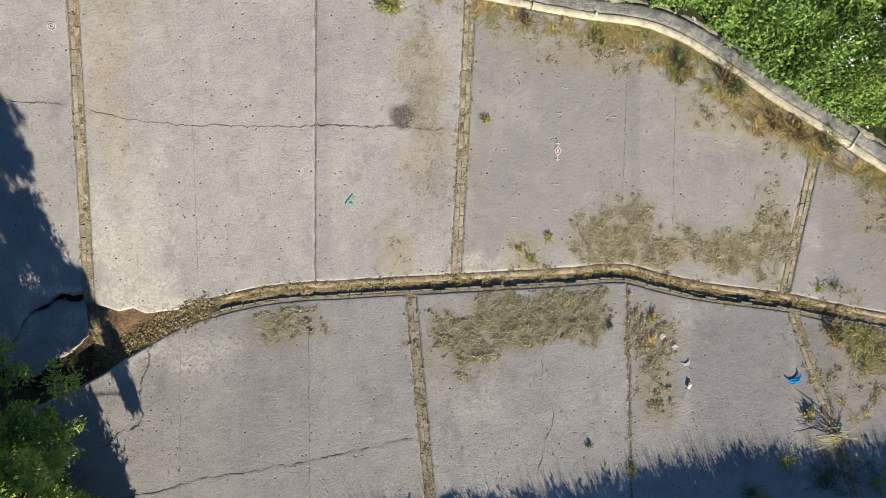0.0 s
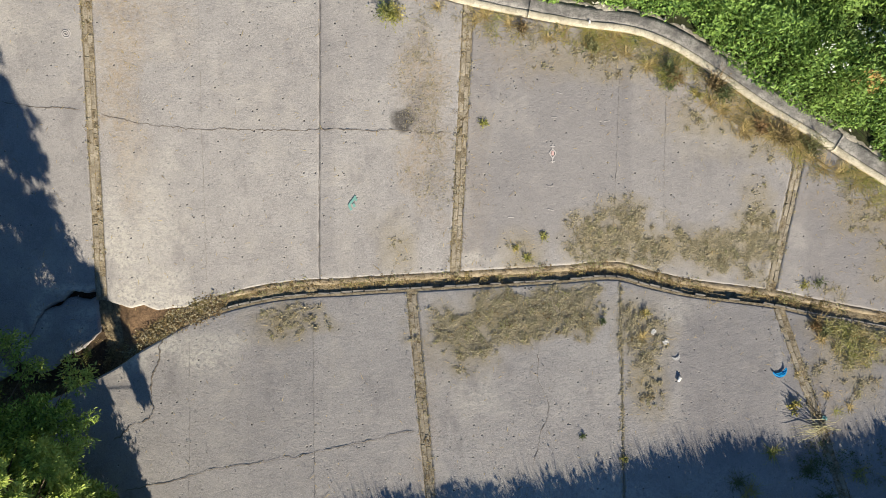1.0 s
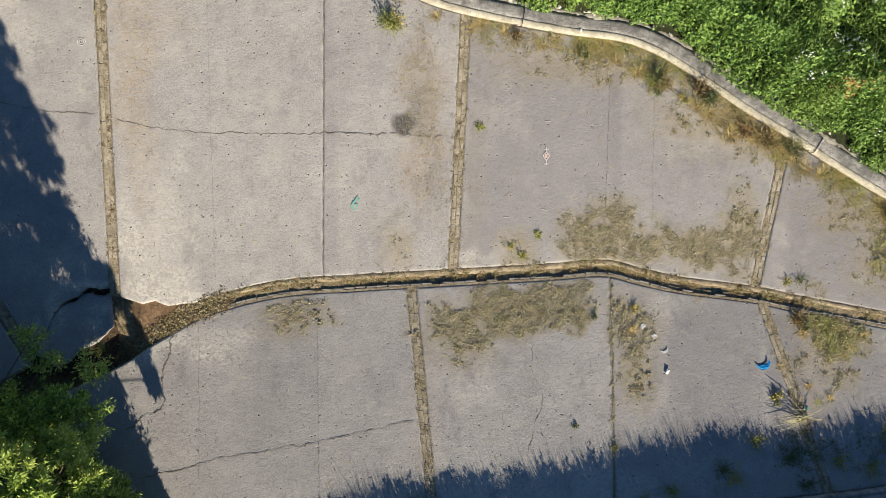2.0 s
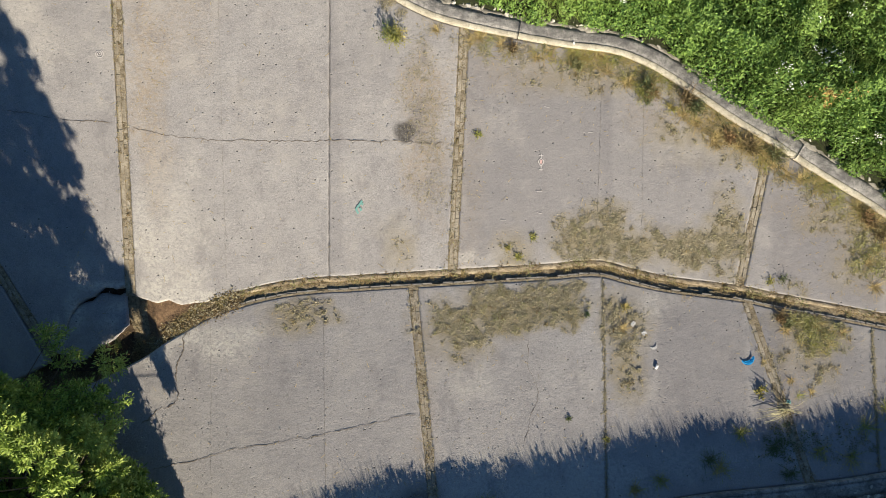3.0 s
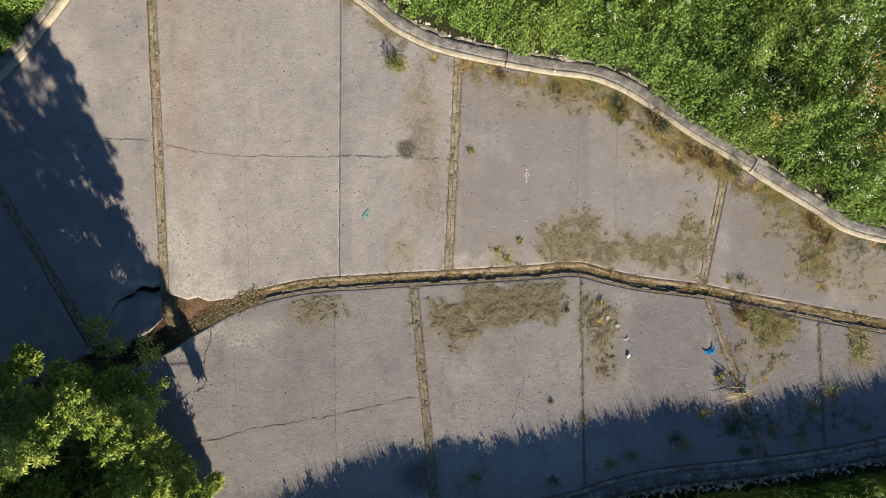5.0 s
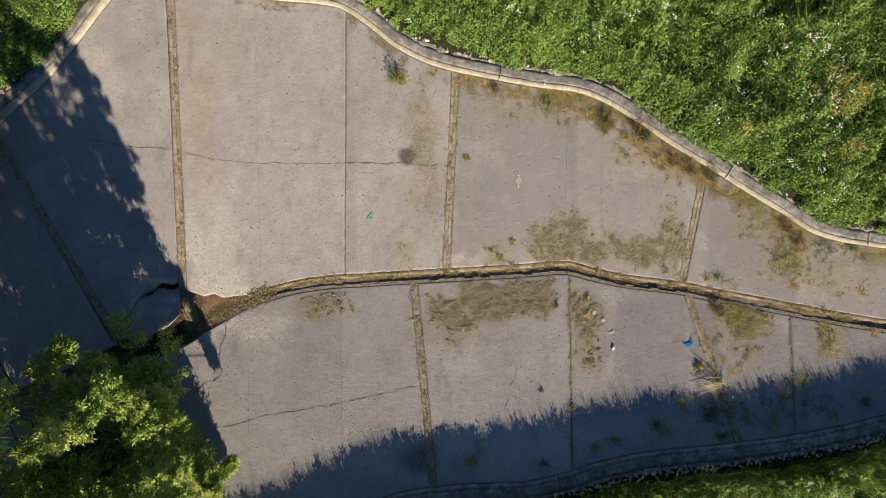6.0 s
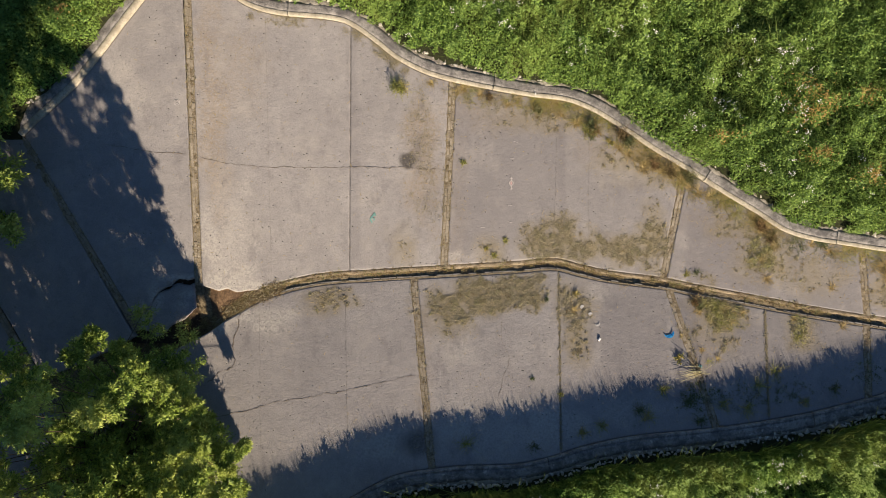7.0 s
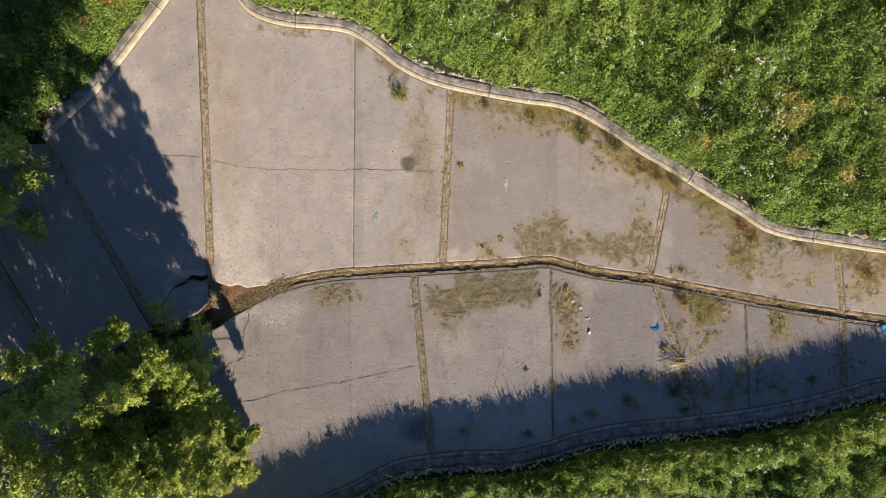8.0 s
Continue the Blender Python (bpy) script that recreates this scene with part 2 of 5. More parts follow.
GULLY = curve([(-17, -6.3), (-12.39, -4.57), (-9.97, -3.68), (-8.68, -3.12), (-7.72, -2.61), (-7.07, -2.32), (-6.43, -2.0), (-5.95, -1.73),
               (-5.15, -1.43), (-4.28, -1.11), (-3.38, -0.89), (-2.57, -0.79), (-1.93, -0.76), (-1.13, -0.71), (0.48, -0.62), (2.09, -0.53),
               (2.89, -0.46), (3.35, -0.48), (3.83, -0.61), (4.66, -0.79), (6.11, -0.98), (6.91, -1.15), (8.51, -1.45), (10.11, -1.76),
               (11.72, -2.02), (12.81, -2.17), (17, -2.7)])
KERB_R = curve([(-6.25, 9.0), (-5.95, 7.5), (-5.44, 6.75), (-4.96, 6.3), (-4.12, 6.04), (-2.79, 5.92), (-2.2, 5.76), (-1.55, 5.32), (-1.05, 4.93),
                (-0.3, 4.55), (0.49, 4.32), (1.43, 4.13), (2.54, 3.94), (3.4, 3.83), (4.12, 3.56), (4.91, 3.09), (5.79, 2.51), (6.67, 1.99),
                (7.47, 1.48), (8.43, 0.91), (9.24, 0.4), (10.04, 0.15), (10.83, 0.03), (11.63, -0.1), (12.71, -0.26), (17, -0.9)])
KERB_L = curve([(-10.7, 2.9), (-10.45, 3.16), (-9.65, 3.86), (-9.17, 4.32), (-8.61, 4.98), (-8.01, 5.74), (-7.21, 6.73), (-6.8, 7.6), (-6.55, 9.0)])
KERB_B = curve([(-17, -13), (-9, -9.9), (-6, -8.4), (-4.2, -7.45), (-3.28, -6.98), (-2.35, -6.6), (-1.73, -6.27), (-1.1, -5.99), (-0.32, -5.83), (0.78, -5.73),
                (2.03, -5.69), (2.98, -5.51), (3.74, -5.28), (4.56, -5.09), (5.51, -4.95), (6.78, -4.84), (8.38, -4.66), (9.98, -4.39),
                (11.6, -4.01), (12.71, -3.76), (17, -2.9 - 0.4)])
LIP, WALK = 0.10, 0.26            # widths of the kerb's lip and of the screed behind it
SLOPE = 0.085


def gully_y(x):
    return np.interp(x, GULLY[:, 0], GULLY[:, 1])


def gully_half(x):
    """The gutter is washed out and wider towards the hole."""
    return np.interp(x, [-17, -6.1, -4.9, 17], [0.38, 0.38, 0.155, 0.155])


def floor_z(x, y):
    return SLOPE * np.abs(np.asarray(y) - gully_y(x)) + 0.03 * (fbm(np.asarray(x) * 0.5, np.asarray(y) * 0.5, 5, 3) - 0.5)


def kerb_far(x):
    """The outer edge of the upper banks' kerbs, as y over x."""
    r = np.interp(x, KERB_R[:, 0], KERB_R[:, 1]) + (LIP + WALK) * 1.1
    l = np.interp(x, KERB_L[:, 0], KERB_L[:, 1]) + (LIP + WALK) * 1.4
    l = np.where(x < -10.7, 2.86, l)
    return np.where(x > -6.4, r, l)


def bank_d(x, y):
    """How far a place lies out on a bank (under 0: in the channel), and whether it is the lower bank."""
    up = (y - kerb_far(x)) * 0.85
    low = (np.interp(x, KERB_B[:, 0], KERB_B[:, 1]) - (LIP + WALK) - y) * 0.95
    return np.maximum(up, low), low > up


def bank_z(x, y):
    x, y = np.asarray(x, float), np.asarray(y, float)
    d, lower = bank_d(x, y)
    edge = np.where(lower, np.interp(x, KERB_B[:, 0], KERB_B[:, 1]), kerb_far(x))
    base = SLOPE * np.abs(edge - gully_y(x)) + 0.05
    out = np.clip(d, 0, None)
    rise = np.where(lower, 0.45, 0.75) * (1 - np.exp(-out / 1.6)) + 0.25 * (fbm(x * 0.35, y * 0.35, 9, 3) - 0.5) * np.clip(out, 0, 1)
    sunk = np.clip((-0.06 - d) / 0.25, 0, 1)
    return (base + rise) * (1 - sunk) + (floor_z(x, y) - 0.6) * sunk


# ---------------------------------------------------------------- mesh helpers
def mesh_object(name, verts, quads=None, tris=None, mat=None, parent=None, label="", smooth=False, attributes=None):
    """One mesh object out of arrays of corners and faces."""
    me = bpy.data.meshes.new(name)
    verts = np.asarray(verts, np.float32)
    sets = [np.asarray(f, np.int32) for f in (quads, tris) if f is not None and len(f)]
    loops = np.concatenate([f.ravel() for f in sets])
    sizes = np.concatenate([np.full(len(f), f.shape[1], np.int32) for f in sets])
    me.vertices.add(len(verts))
    me.vertices.foreach_set("co", verts.ravel())
    me.loops.add(len(loops))
    me.loops.foreach_set("vertex_index", loops)
    me.polygons.add(len(sizes))
    me.polygons.foreach_set("loop_start", np.concatenate([[0], np.cumsum(sizes)[:-1]]).astype(np.int32))
    if smooth:
        me.polygons.foreach_set("use_smooth", np.ones(len(sizes), bool))
    for key, values in (attributes or {}).items():
        me.attributes.new(key, "FLOAT", "POINT").data.foreach_set("value", np.asarray(values, np.float32))
    me.update(calc_edges=True)
    me.validate()
    if mat:
        me.materials.append(mat)
    ob = new(name, me)
    ob.parent = parent
    return tagged(ob, label)


def part(name, bm, mat, parent=None, label="", smooth=False):
    me = bpy.data.meshes.new(name)
    for f in bm.faces:
        f.smooth = smooth
    bm.to_mesh(me)
    bm.free()
    me.materials.append(mat)
    ob = new(name, me)
    ob.parent = parent
    return tagged(ob, label)


def empty(name, at=(0, 0, 0)):
    ob = new(name)
    ob.empty_display_size = 0.2
    ob.location = at
    return ob


def rng(seed):
    return np.random.default_rng(seed)


def leaf_arrays(base, way, up, size, wide, fold=0.25):
    """Pointed leaves of two folded halves; base, way (unit), up (unit): n x 3."""
    side = np.cross(way, up)
    side /= np.linalg.norm(side, axis=1)[:, None] + 1e-9
    s, w = size[:, None], wide[:, None]
    mid = base + way * s * 0.45
    drop = up * w * fold
    v = np.stack([base, mid + side * w * 0.5 - drop, base + way * s - up * s * 0.08, mid - side * w * 0.5 - drop], 1)
    n = len(base)
    k = np.arange(n)[:, None] * 4
    return v.reshape(-1, 3), np.concatenate([k + [[0, 2, 1]], k + [[0, 3, 2]]]).astype(np.int32)


def blade_arrays(base, way, size, wide, bend):
    """Grass blades of a quad and a tip, bent over by bend (n x 3, metres at the tip)."""
    flat = np.cross(way, np.array([0.0, 0.0, 1.0]) + bend * 0.3 + 1e-4)
    flat /= np.linalg.norm(flat, axis=1)[:, None] + 1e-9
    s, w = size[:, None], wide[:, None]
    mid = base + way * s * 0.55 + bend * 0.3
    tip = base + way * s + bend
    v = np.stack([base - flat * w / 2, base + flat * w / 2, mid + flat * w * 0.4, mid - flat * w * 0.4, tip], 1)
    k = np.arange(len(base))[:, None] * 5
    return v.reshape(-1, 3), (k + [[0, 1, 2, 3]]).astype(np.int32), (k + [[3, 2, 4]]).astype(np.int32)


def unit(v):
    return v / (np.linalg.norm(v, axis=1)[:, None] + 1e-9)


# ---------------------------------------------------------------- ground: one sheet to the horizon
def build_ground():
    axis = np.concatenate([-np.geomspace(1800, 20, 26)[:-1], np.linspace(-20, 20, 161), np.geomspace(20, 1800, 26)[1:]])
    gx, gy = np.meshgrid(axis, axis)
    z = bank_z(gx, gy)
    n = len(axis)
    i = np.arange(n * n).reshape(n, n)
    quads = np.stack([i[:-1, :-1], i[:-1, 1:], i[1:, 1:], i[1:, :-1]], -1).reshape(-1, 4)
    ob = mesh_object("ground", np.stack([gx, gy, z], -1).reshape(-1, 3), quads, None, SHADED_EARTH, smooth=True)
    tagged(ob, "earth banks under weeds around the concrete channel, coloured near black as if in shade", "ground", kind="structure")


build_ground()

# ---------------------------------------------------------------- concrete floor of the channel, panel by panel
# stains, and pale patches, some painting sky light: x, y, reach along x, reach along y, strength
MOSS = [(3.15, 0.15, 0.75, 0.55, 1.0), (4.15, 0.0, 0.85, 0.45, 0.95), (5.05, -0.05, 0.8, 0.48, 0.9), (5.75, 0.1, 0.42, 0.75, 0.8), (1.2, -1.35, 1.3, 0.45, 1.0), (0.3, -1.6, 0.7, 0.6, 0.8),
        (2.3, -1.2, 0.7, 0.4, 1.0), (-2.9, -1.45, 0.65, 0.35, 0.9), (3.8, -2.4, 0.28, 0.7, 0.7), (3.7, -1.5, 0.5, 0.5, 0.7), (7.5, -1.9, 0.7, 0.75, 0.9),
        (-0.85, 0.0, 0.4, 0.6, 0.45), (1.45, -0.1, 0.4, 0.5, 0.6), (8.7, -0.3, 0.8, 0.7, 0.7), (10.2, -0.8, 0.8, 0.5, 0.5), (3.0, 3.4, 1.5, 0.35, 0.6),
        (5.6, 2.1, 1.2, 0.4, 0.6), (9.8, -2.3, 0.4, 0.5, 0.6), (8.2, 0.5, 0.9, 0.4, 0.7), (12.2, -1.0, 0.5, 0.6, 0.7)]
RUST = [(-5.85, 3.9, 0.42, 2.6, 0.75), (-0.35, 2.3, 0.42, 1.5, 0.75), (-5.3, 4.8, 0.8, 1.2, 0.4), (1.5, 3.6, 1.5, 0.5, 0.4), (5.0, 2.6, 1.4, 0.4, 0.35),
        (8.2, 0.7, 1.2, 0.45, 0.45), (12.5, -1.0, 0.8, 0.8, 0.6), (7.1, -2.4, 0.3, 1.4, 0.4), (0.6, 0.8, 0.25, 2.4, 0.3), (-0.3, -3.2, 0.22, 2.0, 0.3)]
# the last four brighten the floor in the grass's shade, as sky light would
PALE = [(-6.9, -0.80, 0.5, 0.09, 1.0), (-7.5, -1.25, 0.16, 0.28, 1.0), (-7.88, -1.8, 0.10, 0.3, 0.9), (-6.75, -1.25, 0.25, 0.12, 0.8), (-6.85, -1.55, 0.2, 0.12, 0.7), (-5.95, 0.0, 0.35, 0.8, 0.85), (-5.2, -0.6, 0.5, 0.3, 0.7), (-6.0, -2.2, 0.22, 0.3, 1.2), (-4.6, -2.0, 0.25, 0.5, 0.7), (-7.4, -0.4, 0.7, 0.25, 0.4), (-5.35, -1.8, 0.4, 0.2, 1.0), (-5.95, -2.15, 0.35, 0.3, 1.0), (-5.0, -1.05, 0.5, 0.2, 0.8), (-4.55, -2.15, 0.6, 0.25, 0.9), (-4.3, -1.75, 0.7, 0.2, 0.7), (-5.7, -0.85, 0.45, 0.35, 0.9), (-6.05, -2.25, 0.35, 0.25, 0.8), (0.5, -0.25, 0.3, 0.12, 0.7),
        (-5.4, 0.6, 0.6, 1.2, 0.5), (4.4, -1.2, 0.35, 0.25, 0.5), (0.6, -2.8, 0.5, 0.35, 0.5), (-3.9, 6.2, 0.5, 0.4, 0.4), (-8.2, 4.6, 0.5, 0.5, 0.4),
        (-7.9, 3.9, 0.6, 0.4, 0.4), (-1.2, -5.2, 1.2, 0.45, 0.55), (1.2, -4.9, 1.3, 0.6, 0.5), (2.9, -4.6, 1.4, 0.6, 0.55), (5.0, -4.3, 1.0, 0.4, 0.35)]
# long darker bands: x0, x1, y0, y1, strength
DUSK = [(3.22, 3.46, 0.2, 3.4, 0.42), (0.5, 3.2, 0.0, 3.9, 0.28), (6.7, 9.0, -1.3, 1.6, 0.45), (4.4, 6.2, -4.2, -1.3, 0.35), (-2.3, -2.05, -0.4, 5.6, 0.3), (-3.6, -2.4, -4.5, -1.0, 0.2), (6.35, 7.0, -4.0, -1.4, 0.4)]
BURN = [(-0.74, 2.31, 0.19, 0.18, 2.4), (-0.45, -5.1, 0.45, 0.35, 0.8)]


def blots(x, y, spots, seed, ragged=0.55):
    total = np.zeros_like(x)
    wobble = (fbm(x * 2.6, y * 2.6, seed, 4) - 0.5) * 2 * ragged
    for cx, cy, rx, ry, s in spots:
        r = np.sqrt(((x - cx) / rx) ** 2 + ((y - cy) / ry) ** 2)
        total = np.maximum(total, s * np.clip(1.45 - r + wobble * 1.3, 0, 1))
    return np.clip(total, 0, 1)


def bands(x, y, rows, seed):
    """Long patches with soft, uneven edges."""
    total = np.zeros_like(x)
    sway = 0.22 * (fbm(x * 1.4, y * 1.4, seed, 4) - 0.5)
    for x0, x1, y0, y1, s in rows:
        inside = np.minimum(np.minimum(x + sway - x0, x1 - x - sway) / 0.10, np.minimum(y + sway - y0, y1 - y + sway) / 0.35)
        total = np.maximum(total, s * np.clip(inside + 0.5, 0, 1))
    return total


floor = empty("channel_floor")
tagged(floor, "worn grey concrete floor of a shallow dry channel, cracked and stained", "floor", kind="structure")


def panel(bottom, top, step=0.048, lift=0.0, seed=1, tone=0.4, sink=None, name="concrete_panel", label=""):
    """One cast panel of the floor, between two lines that run the same way."""
    nu = int(max(length(bottom), length(top)) / step) + 2
    nv = int(max(np.linalg.norm(bottom[0] - top[0]), np.linalg.norm(bottom[-1] - top[-1])) / step) + 2
    b, t = even(bottom, nu), even(top, nu)
    v = np.linspace(0, 1, nv)[:, None, None]
    p = b[None] * (1 - v) + t[None] * v
    x, y = p[..., 0], p[..., 1]
    z = floor_z(x, y) + lift + 0.010 * (fbm(x * 1.7, y * 1.7, seed, 3) - 0.5)
    if sink:
        z = z - sink(x, y)
    edge = np.zeros_like(z, bool)
    edge[0], edge[-1], edge[:, 0], edge[:, -1] = True, True, True, True
    z = np.where(edge, z - 0.005, z)
    ragged = 0.012 * (vnoise(x * 14, y * 14, seed + 3) - 0.5)
    x, y = np.where(edge, x + ragged, x), np.where(edge, y + ragged, y)
    i = np.arange(nu * nv).reshape(nv, nu)
    quads = np.stack([i[:-1, :-1], i[:-1, 1:], i[1:, 1:], i[1:, :-1]], -1).reshape(-1, 4)
    ring = np.concatenate([i[0, :], i[1:, -1], i[-1, -2::-1], i[-2:0:-1, 0]])
    verts = np.stack([x, y, z], -1).reshape(-1, 3)
    skirt = verts[ring] - [0, 0, 0.30]
    k = len(verts) + np.arange(len(ring))
    sides = np.stack([np.roll(ring, -1), ring, k, np.roll(k, -1)], -1)
    allv = np.vstack([verts, skirt])
    ax, ay = allv[:, 0], allv[:, 1]
    mesh_object(name, allv, np.vstack([quads, sides]), None, CONCRETE, floor, label, smooth=False, attributes={
        "dusk": bands(ax, ay, DUSK, 71),
        "moss": blots(ax, ay, MOSS, 21), "rust": blots(ax, ay, RUST, 31), "pale": blots(ax, ay, PALE, 41), "burn": blots(ax, ay, BURN, 51, 0.3),
        "tone": np.clip(tone + 0.5 * (fbm(ax * 0.8, ay * 0.8, 61, 3) - 0.5), 0, 1)})


UP = offset(GULLY, gully_half(GULLY[:, 0]))
DOWN = offset(GULLY, -gully_half(GULLY[:, 0]) - 0.012)
G, T = 0.086, 0.002               # half widths of a brick joint and of a narrow joint
# upper side: x at the gutter and at the kerb, half width on either side
U = [(-6.30, -6.40, 0.0), (-2.33, -2.20, 0.0005), (0.21, 0.45, G), (6.11, 6.60, G), (11.56, 11.34, G), (16.9, 16.9, 0)]
for k in range(len(U) - 1):
    (a, ka, ga), (b, kb, gb) = U[k], U[k + 1]
    bottom = cut(UP, a + ga, b - gb)
    top = cut(KERB_R, max(ka + ga, -6.25), kb - gb)
    if k == 0:
        bottom = np.vstack([[(-6.262, -1.02), (-6.08, -1.08), (-5.84, -1.16), (-5.6, -1.10), (-5.35, -1.20), (-5.05, -1.16)], bottom[bottom[:, 0] > -4.85]])
    if k == 0:
        top = np.vstack([[-6.315, 9.0], top[top[:, 0] > -6.2]])
    panel(bottom, top, lift=(0.004, -0.003, 0.0, 0.005, 0.0)[k], seed=60 + k, tone=(0.15, 0.2, 0.6, 0.85, 0.7)[k])
# lower side
L = [(-7.05, -7.3, 0.01), (-0.60, -0.12, G), (3.29, 3.27, 0.005), (6.27, 7.38, G), (8.83, 8.80, T), (11.55, 11.5, G), (16.9, 16.9, 0)]
for k in range(len(L) - 1):
    (a, ka, ga), (b, kb, gb) = L[k], L[k + 1]
    panel(cut(KERB_B, ka + ga, kb - gb), cut(DOWN, a + ga, b - gb), lift=(0.0, 0.004, -0.003, 0.0, 0.003, 0.0)[k], seed=70 + k, tone=(0.22, 0.2, 0.5, 0.7, 0.7, 0.6)[k])
panel(cut(KERB_B, -16.9, -7.32), cut(DOWN, -16.9, -7.07), 0.12, 0, 80)


def jagged(points, seed, size=0.06):
    """A broken edge."""
    c = even(curve(points), 60)
    k = np.arange(60)
    wander = (vnoise(k * 0.13, k * 0.0, seed) - 0.5) * 2 * size + (vnoise(k * 0.5, k * 0.0, seed + 1) - 0.5) * size * 0.6
    return offset(c, wander * np.clip(np.minimum(k, 59 - k) / 4, 0, 1))


# left of the long brick joint
panel(jagged([(-7.98, -2.05), (-7.72, -1.6), (-7.25, -1.05), (-6.85, -0.86), (-6.47, -0.80)], 86), KERB_L, seed=81)
panel(cut(UP, -10.55, -8.12), np.array([(-13.9, 2.9), (-10.78, 2.9)]), 0.05, 0.0, 82)
panel(cut(UP, -16.9, -10.75), np.array([(-16.9, 2.9), (-14.05, 2.9)]), 0.12, 0.0, 83)


# the piece that broke off at the hole and sank, deepest at the long joint
panel(jagged([(-7.95, -2.15), (-7.58, -2.34), (-7.2, -2.13), (-6.85, -1.92), (-6.53, -1.64)], 88), jagged([(-7.95, -2.08), (-7.74, -1.64), (-7.30, -1.13), (-6.95, -1.00), (-6.54, -0.95)], 86),
      seed=84, tone=0.3, sink=lambda x, y: 0.02 + 0.15 * np.clip((x + 7.9) / 1.3, 0, 1) * np.clip((y + 2.3) / 1.0, 0.1, 1), name="broken_slab", label="sunken broken piece of concrete slab")


# ---------------------------------------------------------------- gutter
def ribbon(name, line, half, z, mat, parent=None, label="", bump=0.0, rows=5, seed=3, dome=0.0):
    """A strip of ground along a line, its sides lower by dome."""
    half = np.broadcast_to(half, len(line))
    z = np.broadcast_to(z, len(line))
    ns = normals(line)
    u = np.linspace(-1, 1, rows)
    p = line[:, None, :] + ns[:, None, :] * (u[None, :, None] * half[:, None, None])
    zz = z[:, None] - dome * u[None, :] ** 2 + bump * (fbm(p[..., 0] * 9, p[..., 1] * 9, seed, 3) - 0.5)
    i = np.arange(len(line) * rows).reshape(len(line), rows)
    quads = np.stack([i[:-1, :-1], i[1:, :-1], i[1:, 1:], i[:-1, 1:]], -1).reshape(-1, 4)[:, ::-1]
    return mesh_object(name, np.concatenate([p, zz[..., None]], -1).reshape(-1, 3), quads, None, mat, parent, label)


gz = np.interp(GULLY[:, 0], [-17, -6.6, -6.1, -5.4, -4.0, 17], [-0.19, -0.33, -0.12, -0.03, 0.006, 0.006])
gz = gz - 0.035 * np.clip((fbm(GULLY[:, 0] * 0.8, GULLY[:, 1], 37, 2) - 0.48) * 6, 0, 1) * (GULLY[:, 0] > -4.5)
gutter = ribbon("gutter", GULLY, gully_half(GULLY[:, 0]) + 0.5, gz - 0.02, SOIL, bump=0.045, rows=21)
tagged(gutter, "narrow gutter choked with soil and dry grass between concrete panels", "gutter", kind="structure")


def silt_drift():
    """Silt that fills the washed-out end up to the panels' edges."""
    x, y = np.meshgrid(np.arange(-6.28, -4.55, 0.03), np.arange(-2.05, -0.98, 0.03), indexing="ij")
    deep = np.interp(x, [-6.6, -6.25, -5.9, -5.3, -4.6], [0.34, 0.24, 0.06, 0.022, 0.045]) + 0.05 * np.clip(-1.45 - y, 0, 1) * np.clip(-5.6 - x, 0, 1)
    z = floor_z(x, y) - deep + 0.05 * (fbm(x * 5, y * 5, 44, 4) - 0.5)
    i = np.arange(x.size).reshape(x.shape)
    quads = np.stack([i[:-1, :-1], i[1:, :-1], i[1:, 1:], i[:-1, 1:]], -1).reshape(-1, 4)
    mesh_object("silt_drift", np.stack([x, y, z], -1).reshape(-1, 3), quads, None, SILT, gutter, "brown silt in the washed-out hole", True)


silt_drift()


def hole_bed():
    """Wet soil and crumbs under the broken edge, coloured darker for the hole's shade."""
    x, y = np.meshgrid(np.arange(-8.3, -6.22, 0.035), np.arange(-2.6, -0.72, 0.035), indexing="ij")
    z = floor_z(x, y) - 0.22 - 0.06 * np.clip(x + 7.3, 0, 1) + 0.10 * (fbm(x * 6, y * 6, 46, 4) - 0.5)
    i = np.arange(x.size).reshape(x.shape)
    quads = np.stack([i[:-1, :-1], i[1:, :-1], i[1:, 1:], i[:-1, 1:]], -1).reshape(-1, 4)
    mesh_object("hole_bed", np.stack([x, y, z], -1).reshape(-1, 3), quads, None, SHADED_WET, gutter, "wet dark soil under the broken slab, its colour deepened as if in shade", True)


hole_bed()


def brick_mesh(name, sx, sy, sz, mat, seed, bevel=0.005, rough=0.0035):
    """A worn block, its top at z = 0."""
    r = rng(seed)
    bm = bmesh.new()
    bmesh.ops.create_cube(bm, size=1.0)
    for v in bm.verts:
        v.co = Vector(((v.co.x) * sx + r.normal() * rough, (v.co.y) * sy + r.normal() * rough, (v.co.z - 0.5) * sz + r.normal() * rough * 0.4))
    bmesh.ops.bevel(bm, geom=bm.edges[:], offset=bevel, segments=1, affect="EDGES")
    me = bpy.data.meshes.new(name)
    bm.to_mesh(me)
    bm.free()
    me.materials.append(mat)
    return me


BRICKS = [brick_mesh("brick", 0.212, 0.078, 0.07, BRICK, s) for s in range(5)]
BLOCKS = [brick_mesh("edging_block", 0.21, 0.052, 0.12, BLOCK, 20 + s, 0.010, 0.007) for s in range(6)]


def place(me, name, parent, x, y, z, turn, tip=0.0, roll=0.0, size=1.0):
    ob = new(name, me)
    ob.parent = parent
    ob.matrix_basis = Matrix.LocRotScale((x, y, z), Euler((roll, tip, turn)), (size,) * 3)
    return ob


